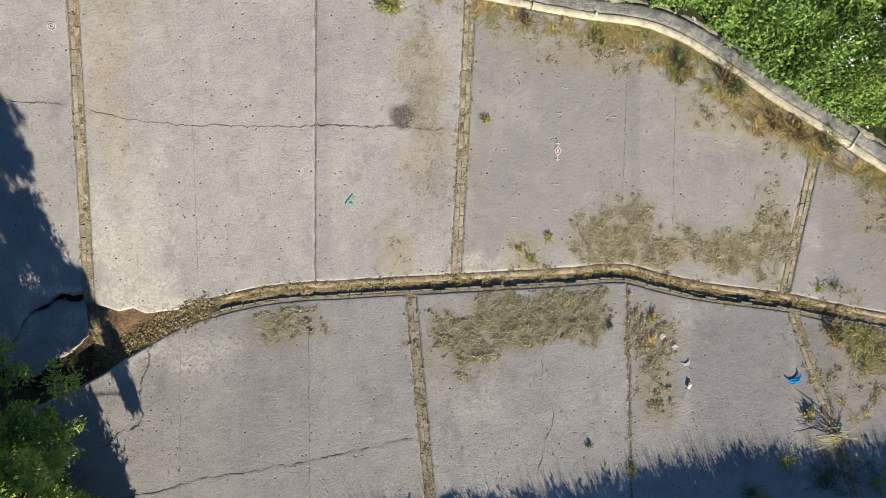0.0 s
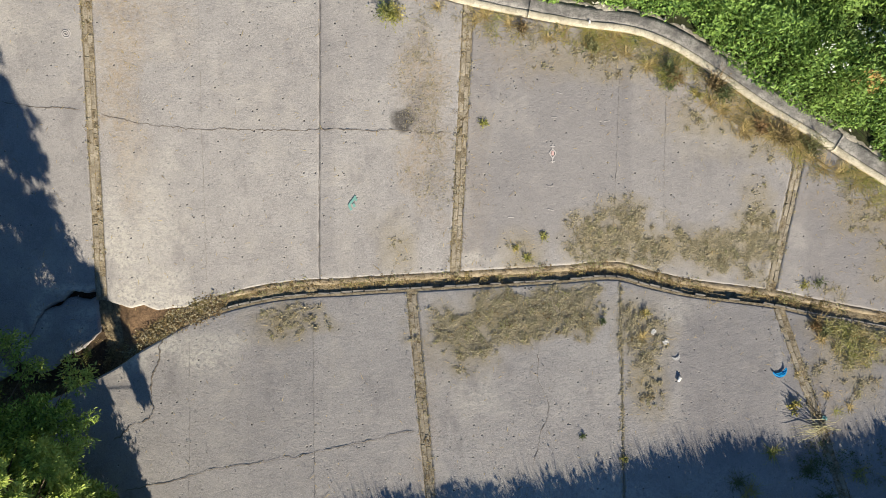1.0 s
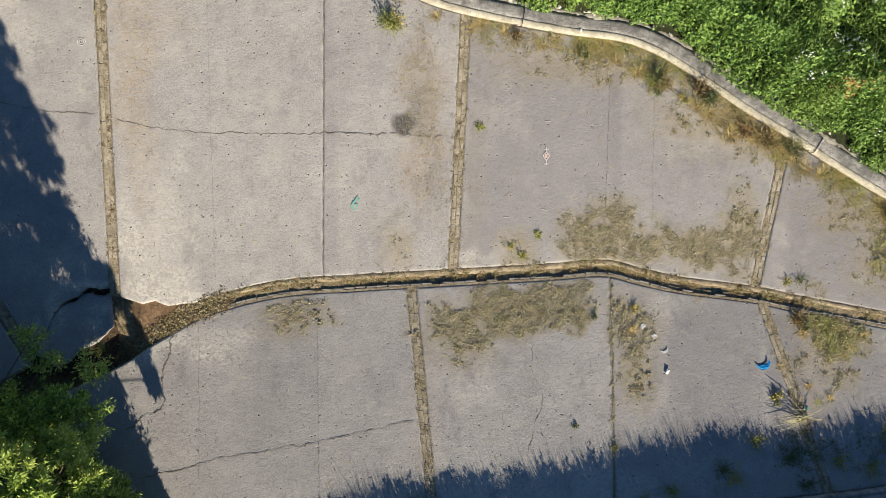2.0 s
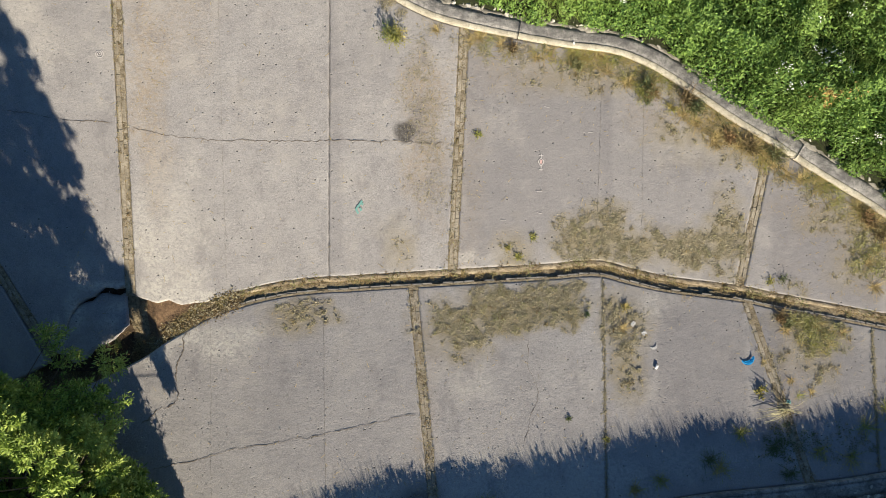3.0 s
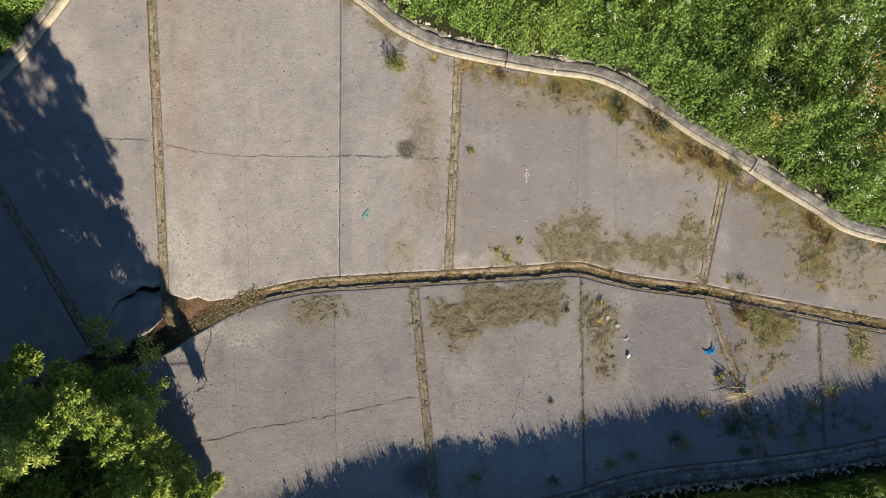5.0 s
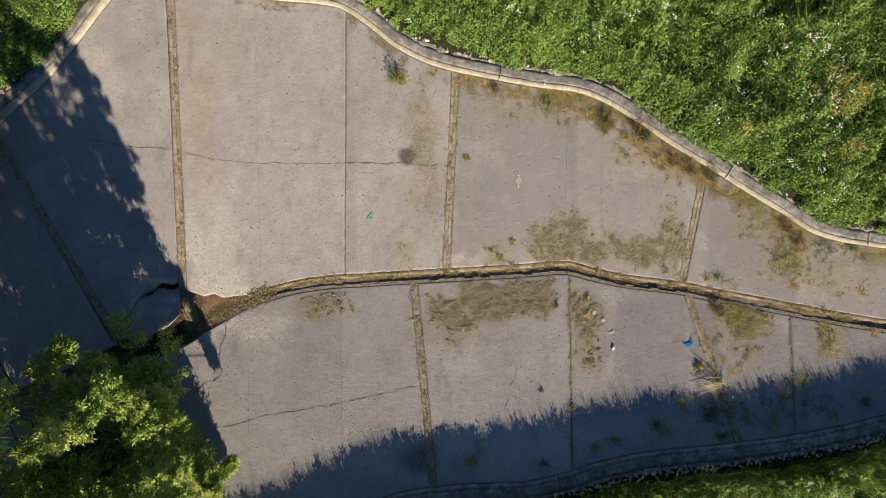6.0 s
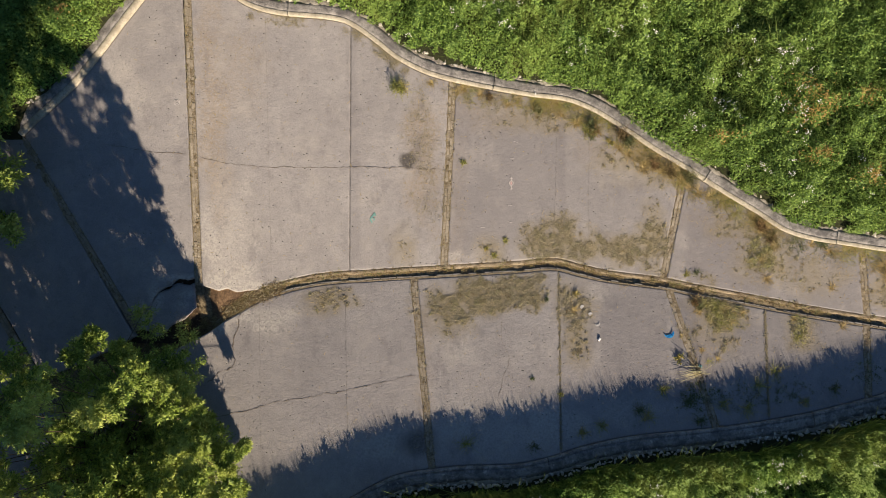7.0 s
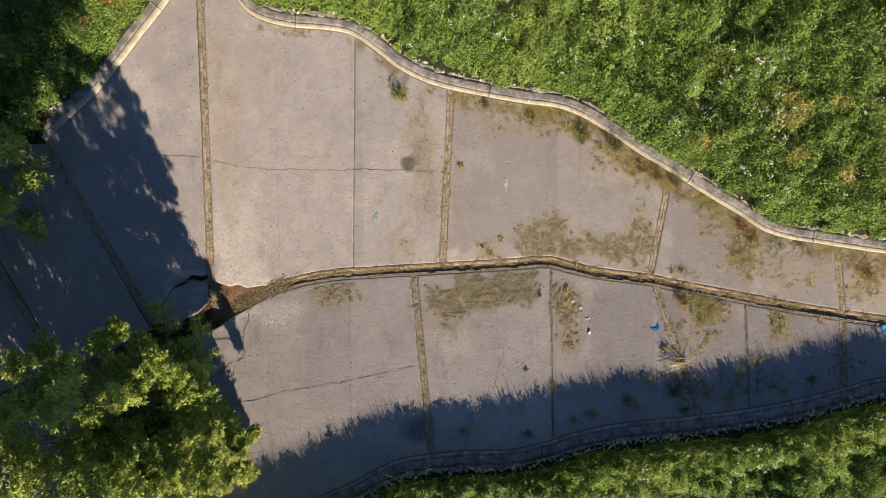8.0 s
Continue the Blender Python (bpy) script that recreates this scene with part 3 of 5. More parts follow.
def row_of(meshes, name, parent, line, pitch, lift, miss=0.0, seed=0, slack=0.006):
    """Blocks end to end along a line."""
    r = rng(seed)
    n = max(1, round(length(line) / pitch))
    pts = even(line, n * 2 + 1)
    fill = length(line) / n / pitch
    for k in range(n):
        a, m, b = pts[2 * k], pts[2 * k + 1], pts[2 * k + 2]
        if r.random() < miss:
            continue
        x, y = m + r.normal(size=2) * slack * 0.6
        ob = place(meshes[r.integers(len(meshes))], name, parent, x, y, float(floor_z(x, y)) + lift + r.normal() * slack * 0.6,
                   math.atan2(b[1] - a[1], b[0] - a[0]) + r.normal() * 0.015,
                   -math.atan2(float(floor_z(*b) - floor_z(*a)), math.hypot(*(b - a))) + r.normal() * 0.012, r.normal() * 0.015)
        ob.scale = (fill * r.uniform(0.965, 1.015), r.uniform(0.88, 1.0), 1.0)


# ---------------------------------------------------------------- brick joints between the panels
def brick_joint(p, q, miss, seed):
    p, q = np.array(p, float), np.array(q, float)
    way = (q - p) / np.linalg.norm(q - p)
    p, q = p - way * 0.08, q + way * 0.13
    line = even(np.array([p, q]), int(np.linalg.norm(q - p) / 0.05))
    bed = ribbon("brick_joint", line, 0.10, floor_z(line[:, 0], line[:, 1]) - 0.002, JOINT_FILL, bump=0.024, rows=9)
    tagged(bed, "joint of two rows of weathered bricks with soil and dry weeds", "brick joint", "brick joints in the floor", "structure")
    for side in (-1, 1):
        row_of(BRICKS, "brick", bed, offset(line, side * 0.0405)[2 * (side > 0):], 0.216, 0.001, miss, seed + side)
    return line


JOINTS = []
for k, (p, q, miss) in enumerate([((-6.36, -0.93), (-6.40, 8.9), 0.1), ((0.22, -0.42), (0.45, 4.27), 0.12), ((6.12, -0.80), (6.60, 1.95), 0.12), ((11.56, -1.80), (11.34, -0.12), 0.1),
                                  ((-0.59, -0.90), (-0.13, -5.68), 0.08), ((6.28, -1.24), (7.36, -4.68), 0.15), ((11.55, -2.2), (11.5, -3.95), 0.1),
                                  ((-8.05, -2.15), (-10.74, 2.85), 0.1), ((-10.65, -3.6), (-13.98, 2.85), 0.1)]):
    JOINTS.append(brick_joint(p, q, miss, 100 + 7 * k))
right = GULLY[GULLY[:, 0] > -4.9]
# a rough fillet of mortar along the upper edge, broken here and there
r9 = rng(9)
k = 0
while k < len(right) - 12:
    m = min(len(right), k + int(r9.integers(25, 90)))
    seg = offset(right[k:m], 0.103)
    ribbon("mortar_fillet", seg, 0.062 * (0.7 + 0.55 * vnoise(seg[:, 0] * 5, seg[:, 1] * 5, 17)), floor_z(seg[:, 0], seg[:, 1]) + 0.004, FILLET, gutter, "crumbling brown mortar fillet", 0.030, 9, 18, 0.022)
    k = m + 1
row_of(BLOCKS, "edging_block", gutter, offset(right, -0.112), 0.215, 0.006, 0.12, 6, 0.004)
seam = offset(right, -0.152)
ribbon("mortar_seam", seam, 0.022, floor_z(seam[:, 0], seam[:, 1]) + 0.004, JOINT_FILL, gutter, "thin seam of soil and mortar beside the edging blocks", 0.012, 5, 28)


# ---------------------------------------------------------------- cracks and narrow joints: soil that fills them
def crack(points, wide, jag, seed, label="jagged crack filled with dark soil", lift=0.0075, mat=None):
    line = curve(points, 0.03)
    n = len(line)
    r = rng(seed)
    wander = (fbm(np.arange(n) * 0.12, np.zeros(n), seed, 4) - 0.5) * 2 * jag + (vnoise(np.arange(n) * 0.6, np.zeros(n), seed + 7) - 0.5) * jag * 0.9
    line = offset(line, wander)
    half = wide * 0.36 * np.clip(1.3 * vnoise(np.arange(n) * 0.31, np.zeros(n), seed + 1) + 0.05, 0.2, 1.1) + 0.0008
    half[:4] *= 0.3
    half[-4:] *= 0.3
    ob = ribbon("crack", line, half, floor_z(line[:, 0], line[:, 1]) + lift, mat or CRACKED, floor, label, rows=3)
    return ob


crack([(-8.71, 2.72), (-7.6, 2.56), (-6.55, 2.45)], 0.022, 0.03, 1)
crack([(-6.25, 2.40), (-5.85, 2.3), (-5.2, 2.19), (-4.28, 2.14), (-2.25, 2.12), (-0.9, 2.10), (0.1, 2.06)], 0.02, 0.035, 2)
crack([(-5.95, -4.52), (-4.9, -4.3), (-4.2, -4.09), (-2.7, -3.86), (-1.75, -3.65), (-0.45, -3.39)], 0.02, 0.04, 3)
crack([(1.75, -1.9), (1.75, -2.48), (1.94, -2.95), (1.74, -3.58), (1.63, -4.04)], 0.012, 0.04, 4)
crack([(-5.29, -1.66), (-5.31, -2.06), (-5.43, -2.55), (-5.39, -3.15), (-5.75, -3.35), (-6.15, -3.68)], 0.035, 0.05, 5)
for k, (p, q, w) in enumerate([((-4.4, 6.1), (-4.42, -0.75), 0.008), ((3.21, 3.2), (3.17, 0.0), 0.007), ((4.06, 2.8), (4.08, 0.3), 0.006), ((-2.44, -1.1), (-2.3, -6.2), 0.009),
                               ((3.30, -0.75), (3.27, -5.3), 0.018), ((8.83, -1.75), (8.80, -4.5), 0.018), ((-2.33, -0.6), (-2.20, 5.7), 0.009), ((-4.75, -1.5), (-4.62, -5.5), 0.006)]):
    crack([p, tuple((np.array(p) + q) / 2), q], w, 0.015, 20 + k, "narrow joint with a line of soil", (-0.001 if k in (4, 5) else 0.008 if k == 6 else 0.0075), CRACKED if k in (4, 5) else JOINT_LINE)
NARROW = [even(np.array([p, q], float), 90) for p, q in (((3.30, -0.75), (3.27, -5.3)), ((8.83, -1.75), (8.80, -4.5)), ((-2.33, -0.6), (-2.30, 1.2)))]


# ---------------------------------------------------------------- kerbs
def sweep(name, line, profile, mat, parent, label="", wear=0.0045, seed=0):
    """A profile (outwards, up), closed, carried along a line whose left is outwards."""
    n, m = len(line), len(profile)
    ns = normals(line)
    pr = np.array(profile)
    p = line[:, None, :] + ns[:, None, :] * pr[None, :, :1]
    z = floor_z(line[:, 0], line[:, 1])[:, None] + pr[None, :, 1]
    v = np.concatenate([p, np.broadcast_to(z[..., None], (n, m, 1))], -1)
    v = v + wear * (np.stack([vnoise(v[..., 0] * 13 + k * 7, v[..., 1] * 9 + v[..., 2] * 11, seed + k) for k in range(3)], -1) - 0.5) * 2
    i = np.arange(n * m).reshape(n, m)
    j = np.roll(i, -1, 1)
    quads = np.stack([i[:-1], i[1:], j[1:], j[:-1]], -1).reshape(-1, 4)
    caps = [[i[0, 0], i[0, a], i[0, a + 1]] for a in range(1, m - 1)] + [[i[-1, 0], i[-1, a + 1], i[-1, a]] for a in range(1, m - 1)]
    return mesh_object(name, v.reshape(-1, 3), quads[:, ::-1], np.array(caps), mat, parent, label)


def lip_profile(w):
    return [(0, -0.2), (0, 0.085), (0.012, 0.10), (w - 0.012, 0.105), (w, 0.101), (w, -0.2)]


def walk_profile(w, d):
    return [(w - 0.010, -0.3), (w - 0.010, 0.093), (w + d * 0.33, 0.096), (w + d * 0.66, 0.098), (w + d, 0.094), (w + d, -0.3)]



def rock_mesh(seed):
    """An angular stone."""
    r = rng(seed)
    bm = bmesh.new()
    for _ in range(16):
        bm.verts.new(Vector(r.uniform(-0.5, 0.5, 3) * [1.0, 0.8, 0.6]))
    hull = bmesh.ops.convex_hull(bm, input=bm.verts[:])
    bmesh.ops.delete(bm, geom=[v for v in hull["geom_interior"] if isinstance(v, bmesh.types.BMVert)], context="VERTS")
    bmesh.ops.bevel(bm, geom=bm.edges[:], offset=0.04, segments=1, affect="EDGES")
    me = bpy.data.meshes.new("rubble_stone")
    bm.to_mesh(me)
    bm.free()
    me.materials.append(STONE)
    return me


ROCKS = [rock_mesh(s) for s in range(6)]


def kerb(name, line, flip, seed, label, piece=5.5, stones=(0.10, 0.24), thick=0.75, band=0.2, lip=LIP, deep=WALK, edge=PLASTER, cobbles=0.0):
    """A plastered lip, a screed behind it, and rubble along its back."""
    holder = tagged(empty(name), label, "kerb", "kerbs of the channel", "structure")
    line = line[::-1] if flip else line
    r = rng(seed)
    s, total = 0.0, length(line)
    pts = even(line, int(total / 0.05))
    step = total / (len(pts) - 1)
    a = 0
    while a < len(pts) - 3:
        b = min(len(pts) - 1, a + int(piece * r.uniform(0.7, 1.4) / step))
        if len(pts) - b < 12:
            b = len(pts) - 1
        seg = pts[a:b + 1].copy()
        seg[0] += (seg[1] - seg[0]) * 0.08
        seg[-1] -= (seg[-1] - seg[-2]) * 0.08
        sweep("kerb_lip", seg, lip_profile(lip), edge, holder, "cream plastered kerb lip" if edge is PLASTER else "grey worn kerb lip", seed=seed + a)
        sweep("screed", seg, walk_profile(lip, deep), WALKWAY, holder, "dark grey screed strip", seed=seed + a + 5)
        a = b
    back = offset(pts, lip + deep + 0.03)
    ribbon("mortar_rubble", back, (0.10 if band < 0.2 else 0.17) * (0.5 + vnoise(back[:, 0] * 3, back[:, 1] * 3, seed + 2)), floor_z(pts[:, 0], pts[:, 1]) + 0.098, DEBRIS, holder, "pale broken mortar behind the screed", 0.06, 9, seed, 0.035)
    for _ in range(int(total * cobbles)):
        k = int(r.integers(2, len(pts) - 2))
        x, y = pts[k] + normals(pts)[k] * r.uniform(lip + 0.04, lip + deep)
        size = r.uniform(0.05, 0.15)
        ob = place(ROCKS[r.integers(6)], "embedded_stone", holder, x, y, float(floor_z(*pts[k])) + 0.092, r.uniform(0, 6.3), r.normal() * 0.1, r.normal() * 0.1)
        ob.scale = (size, size * r.uniform(0.55, 0.95), size * 0.35)
    out = offset(pts, lip + deep + 0.04)
    s = 0.0
    while s < total:
        size = r.uniform(*stones)
        k = min(len(out) - 1, int(s / step))
        if r.random() < thick:
            x, y = out[k] + normals(out)[k] * r.uniform(-0.02, band)
            ob = place(ROCKS[r.integers(6)], "rubble_stone", holder, x, y, float(floor_z(*pts[k])) + 0.075 + r.uniform(0, 0.05), r.uniform(0, 6.3), r.normal() * 0.2, r.normal() * 0.2)
            ob.scale = (size, size * r.uniform(0.6, 0.95), size * r.uniform(0.6, 0.9))
        s += size * r.uniform(0.3, 0.6)


kerb("kerb_upper", KERB_R, False, 11, "pale kerb with grey screed below a weedy bank", stones=(0.05, 0.15), thick=0.45, band=0.12)
kerb("kerb_left", KERB_L, False, 12, "pale kerb ending at a side inlet", stones=(0.08, 0.2), thick=0.9, band=0.12, lip=0.14, deep=0.30)
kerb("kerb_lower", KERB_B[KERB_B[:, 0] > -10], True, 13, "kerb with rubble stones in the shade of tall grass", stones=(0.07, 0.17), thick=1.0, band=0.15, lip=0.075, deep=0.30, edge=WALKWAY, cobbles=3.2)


# ---------------------------------------------------------------- banks of weeds
def scatter(n, x0, x1, y0, y1, seed):
    r = rng(seed)
    x, y = r.uniform(x0, x1, n), r.uniform(y0, y1, n)
    d, lower = bank_d(x, y)
    return x, y, d, lower, r


def weed_height(x, y, d, lower):
    h = 0.18 + 0.32 * np.clip((fbm(x * 0.8, y * 0.8, 77, 2) - 0.25) * 1.8, 0, 1) + 0.5 * np.clip((fbm(x * 2.2, y * 2.2, 78, 2) - 0.32) * 2.2, 0, 1)
    even_h = 0.68 + 0.10 * (fbm(x * 0.5, y * 0.5, 79, 2) - 0.5) + 0.10 * (fbm(x * 2.5, y * 2.5, 80, 2) - 0.5)
    h = np.where(lower & (d < 1.0), even_h, h)
    h = np.where(lower & (d < 0.6), h, h * (0.6 + 0.85 * vnoise(x * 5.5, y * 5.5, 87)))
    h = np.where(lower, np.minimum(h, 0.66 + 0.08 * np.clip(d, 0, 3)), h)
    return h * np.clip(np.where(lower, 0.6, 0.25) + d / 0.6, 0, 1)


def leafy(name, label, boxes, per, size, mat, seed, grass=0.0, tall=1.0, gap=0.0, reach=99.0):
    """A bank's cover of leaves, or of blades, as one mesh."""
    V, Q, Tt, base = [], [], [], 0
    for k, (x0, x1, y0, y1) in enumerate(boxes):
        if grass:
            x, y, d, lower, r = scatter(int(per * (x1 - x0) * (y1 - y0)), x0, x1, y0, y1, seed + k)
            dome = np.ones(len(x))
        else:
            # three leaves in four belong to plants that stand out of the rest
            x, y, d, lower, r = scatter(int(per * (x1 - x0) * (y1 - y0) / 48), x0, x1, y0, y1, seed + k)
            girth = r.uniform(0.05, 0.15, len(x))
            tallness = r.uniform(0.75, 1.35, len(x))
            x, y, girth, tallness = (np.repeat(q, 48) for q in (x, y, girth, tallness))
            dx, dy = r.normal(0, 1, len(x)), r.normal(0, 1, len(x))
            loose = r.random(len(x)) < 0.25
            dome = np.where(loose, 0.6, tallness * np.clip(1.15 - 0.22 * (dx * dx + dy * dy), 0.25, 1.15))
            x, y = x + dx * np.where(loose, 0.35, girth), y + dy * np.where(loose, 0.35, girth)
            d, lower = bank_d(x, y)
        keep = (d < reach) & (d > np.where(lower, 0.20, -0.10) + np.where(lower, 0.22, 0.62) * vnoise(x * 1.6, y * 1.6, 85) * vnoise(x * 5, y * 5, 86)) & (fbm(x * 0.7, y * 0.7, seed + 40, 3) > gap)
        x, y, d, lower, dome = x[keep], y[keep], d[keep], lower[keep], dome[keep]
        n = len(x)
        h = weed_height(x, y, d, lower) * tall * np.where(lower & (d < 0.9), 1.0, np.where(lower, np.minimum(dome, 0.92), dome))
        ground = bank_z(x, y)
        if grass:
            p = np.stack([x, y, ground], 1)
            way = unit(np.stack([r.normal(0, 0.2, n), r.normal(0, 0.2, n), np.ones(n)], 1))
            ln = h * np.where(lower, r.uniform(0.80, 1.02, n), r.uniform(0.82, 1.14, n)) + 0.05
            bend = np.stack([r.normal(-0.05, 0.5, n), r.normal(0.05, 0.5, n), -np.abs(r.normal(0, 0.3, n))], 1) * ln[:, None] * grass
            v, q, t = blade_arrays(p, way, ln, r.uniform(*size, n), bend)
            Q.append(q + base), Tt.append(t + base)
        else:
            clump = vnoise(x * 7, y * 7, seed + 9)
            z = ground + h * (0.35 + 0.65 * r.random(n) ** 0.45) * (0.7 + 0.5 * clump) * np.where(lower & (d < 0.9), 0.88, 1.0)
            yaw = r.uniform(0, 6.283, n)
            way = unit(np.stack([np.cos(yaw), np.sin(yaw), r.normal(0.0, 0.45, n)], 1))
            up = unit(np.stack([r.normal(0.33, 0.5, n), r.normal(-0.75, 0.5, n), np.ones(n)], 1))
            ln = r.uniform(*size, n)
            v, t = leaf_arrays(np.stack([x, y, z], 1), way, up, ln, ln * r.uniform(0.28, 0.55, n))
            Tt.append(t + base)
        V.append(v)
        base += len(v)
    ob = mesh_object(name, np.vstack(V), np.vstack(Q) if Q else None, np.vstack(Tt), mat)
    return tagged(ob, label, "weeds", kind="stuff")


# banks in boxes of x and y
BOXES = [(-6.2, 1.5, 4.2, 9.2), (1.5, 7.5, 2.0, 9.2), (7.5, 14.5, -0.5, 9.2)]
LEFT = [(-14.5, -6.6, 3.0, 9.5)]
LOWER = [(-4.5, 3.0, -9.3, -5.9), (3.0, 14.5, -8.3, -3.9)]
leafy("bank_weeds", "dense green leafy weeds on the bank", BOXES + LEFT, 2200, (0.038, 0.092), GREEN, 200)
leafy("bank_grass", "green grass among the bank's weeds", BOXES + LEFT, 520, (0.007, 0.013), GRASS, 220, 0.7, 1.05)
leafy("low_bank_weeds", "yellow-green leafy weeds on the sunny bank", LOWER, 3300, (0.038, 0.09), SUNNY, 240, 0.0, 1.22)
leafy("low_bank_grass", "tall yellow-green grass along the shaded kerb", LOWER, 240, (0.009, 0.017), SUNNY, 260, 0.5, 1.1)


leafy("kerb_grass", "dense tall grass leaning over the shaded kerb", [(-6.5, 1.0, -9.3, -5.9), (1.0, 14.5, -7.2, -3.9)], 2800, (0.010, 0.022), GRASS, 280, 0.3, 1.25, 0.0, 0.75)


# ---------------------------------------------------------------- loose plants on the concrete
def gutter_drop(x):
    """How deep the gutter's bed lies."""
    return np.interp(x, [-17, -6.5, -6.0, -5.4, -4.6, 17], [0.17, 0.30, 0.09, 0.02, 0.012, 0.004])


def tufts(name, spots, mat, label, category, seed, blades=14, tall=0.16, wide=0.006, lean=0.9, spread=0.05, kind="stuff", sunk=False):
    """Tufts at x, y: blades that fan out and lie over."""
    r = rng(seed)
    c = np.repeat(np.array(spots, float), blades, 0)
    n = len(c)
    x, y = c[:, 0] + r.normal(0, spread, n), c[:, 1] + r.normal(0, spread, n)
    low = gutter_drop(x) if sunk else 0.0
    p = np.stack([x, y, floor_z(x, y) - 0.012 - low], 1)
    yaw = r.uniform(0, 6.283, n)
    way = unit(np.stack([np.cos(yaw) * lean, np.sin(yaw) * lean, r.uniform(0.25, 1.0, n)], 1))
    ln = tall * r.uniform(0.4, 1.3, n)
    bend = np.stack([r.normal(0, 0.25, n), r.normal(0, 0.25, n), -np.abs(r.normal(0, 0.18, n))], 1) * ln[:, None]
    v, q, t = blade_arrays(p, way, ln, wide * r.uniform(0.6, 1.5, n), bend)
    if not sunk:
        v[:, 2] = np.maximum(v[:, 2], floor_z(v[:, 0], v[:, 1]) - 0.006)
    return tagged(mesh_object(name, v, q, t, mat), label, category, kind=kind)


def within(spots, per, seed, cutoff=0.35, ragged=0.55):
    """Points in the blots of a stain, denser in their middle."""
    r = rng(seed)
    out = []
    for cx, cy, rx, ry, s in spots:
        n = int(per * rx * ry * 8 * s)
        x, y = r.uniform(cx - 1.6 * rx, cx + 1.6 * rx, n), r.uniform(cy - 1.6 * ry, cy + 1.6 * ry, n)
        m = blots(x, y, spots, 21, ragged)
        keep = (m > cutoff - 0.15 + 0.6 * r.random(n)) & (np.abs(y - gully_y(x)) > 0.19)
        out.append(np.stack([x[keep], y[keep]], 1))
    return np.vstack(out)


def matted(name, spots, mat, label, category, seed, leaves=26, size=(0.007, 0.018), spread=0.03, high=0.011, sunk=False):
    """Low cushions of small crossed leaves."""
    r = rng(seed)
    c = np.repeat(np.array(spots, float), leaves, 0)
    n = len(c)
    big = np.repeat(r.uniform(0.5, 1.6, len(spots)), leaves)
    x, y = c[:, 0] + r.normal(0, spread, n) * big, c[:, 1] + r.normal(0, spread, n) * big
    z = floor_z(x, y) + 0.006 + high * big * r.random(n) ** 1.5 - (gutter_drop(x) + 0.01 if sunk else 0.0)
    yaw = r.uniform(0, 6.283, n)
    way = unit(np.stack([np.cos(yaw), np.sin(yaw), r.normal(0.1, 0.28, n)], 1))
    up = unit(np.stack([r.normal(0, 0.38, n), r.normal(-0.1, 0.38, n), np.ones(n)], 1))
    ln = r.uniform(*size, n) * big
    v, t = leaf_arrays(np.stack([x, y, z], 1), way, up, ln, ln * r.uniform(0.45, 0.85, n))
    return tagged(mesh_object(name, v, None, t, mat), label, category, kind="stuff")


def band(line, inner, n, seed, x0=-99.0, x1=99.0, power=1.6):
    """Points inside a kerb, thicker towards it."""
    r = rng(seed)
    k = line[(line[:, 0] > x0) & (line[:, 0] < x1)]
    i = r.integers(0, len(k), n)
    p = k[i] - normals(k)[i] * (inner * r.random((n, 1)) ** power)
    keep = fbm(p[:, 0] * 1.7, p[:, 1] * 1.7, seed + 3, 3) > 0.40 + 0.22 * r.random(n)
    keep &= vnoise(p[:, 0] * 6, p[:, 1] * 6, seed + 5) > 0.42
    return p[keep]


moss_spots = within(MOSS, 340, 300, 0.42, 0.8)
clumpy = vnoise(moss_spots[:, 0] * 11, moss_spots[:, 1] * 11, 340) * 0.6 + vnoise(moss_spots[:, 0] * 23, moss_spots[:, 1] * 23, 341) * 0.4
thick_spots = moss_spots[clumpy > 0.58]
matted("dried_moss", moss_spots[clumpy > 0.36], MOSSY, "matted dry moss and weeds in patches on concrete", "moss", 301, 20, (0.010, 0.024), 0.024, 0.005)
matted("moss_clumps", thick_spots, MOSSY, "crumbly clumps of dry moss on concrete", "moss", 342, 24, (0.012, 0.028), 0.018, 0.015)
matted("green_moss", thick_spots[::5], GREYISH, "grey-green low weeds among the dry moss", "moss", 305, 14, (0.010, 0.024), 0.02, 0.026)
matted("dark_moss", thick_spots[2::7], BROWN, "dark brown clumps among the dry moss", "moss", 343, 16, (0.012, 0.026), 0.02, 0.022)
matted("kerb_moss", np.vstack([band(KERB_R, 0.62, 2600, 306, 0.2, 13.0), band(KERB_R, 0.25, 900, 307, -5.0, 0.4)]), MOSSY, "dry moss and crumbs along the kerb's foot", "moss", 308, 22, (0.009, 0.022), 0.026, 0.018)
tufts("kerb_straw", band(KERB_R, 0.5, 1300, 309, 2.0, 13.0), DRY, "tangled dry grass along the kerb's foot", "grass", 310, 16, 0.19, 0.007, 1.6, 0.04)
tufts("kerb_lime", band(KERB_R, 0.42, 900, 316, 0.5, 12.0), LIME, "yellow-green grass lying along the kerb's foot", "grass", 317, 16, 0.19, 0.007, 1.5, 0.04)
tufts("kerb_green", band(KERB_R, 0.40, 240, 311, 2.0, 11.0), GREY_WEED, "olive weeds along the kerb's foot", "weeds", 312, 16, 0.15, 0.010, 0.9, 0.035)
SHADY = [(8.0, -4.05, 1.1, 0.32, 0.8), (9.7, -3.85, 0.8, 0.3, 0.7), (6.75, -4.0, 0.4, 0.4, 0.8), (5.5, -4.75, 0.5, 0.15, 0.5), (11.6, -3.3, 0.7, 0.3, 0.7)]
matted("shade_weeds", within(SHADY, 150, 352, 0.42), GREY_WEED, "low dull green weeds and algae on shaded concrete", "weeds", 353, 16, (0.012, 0.03), 0.035, 0.02)
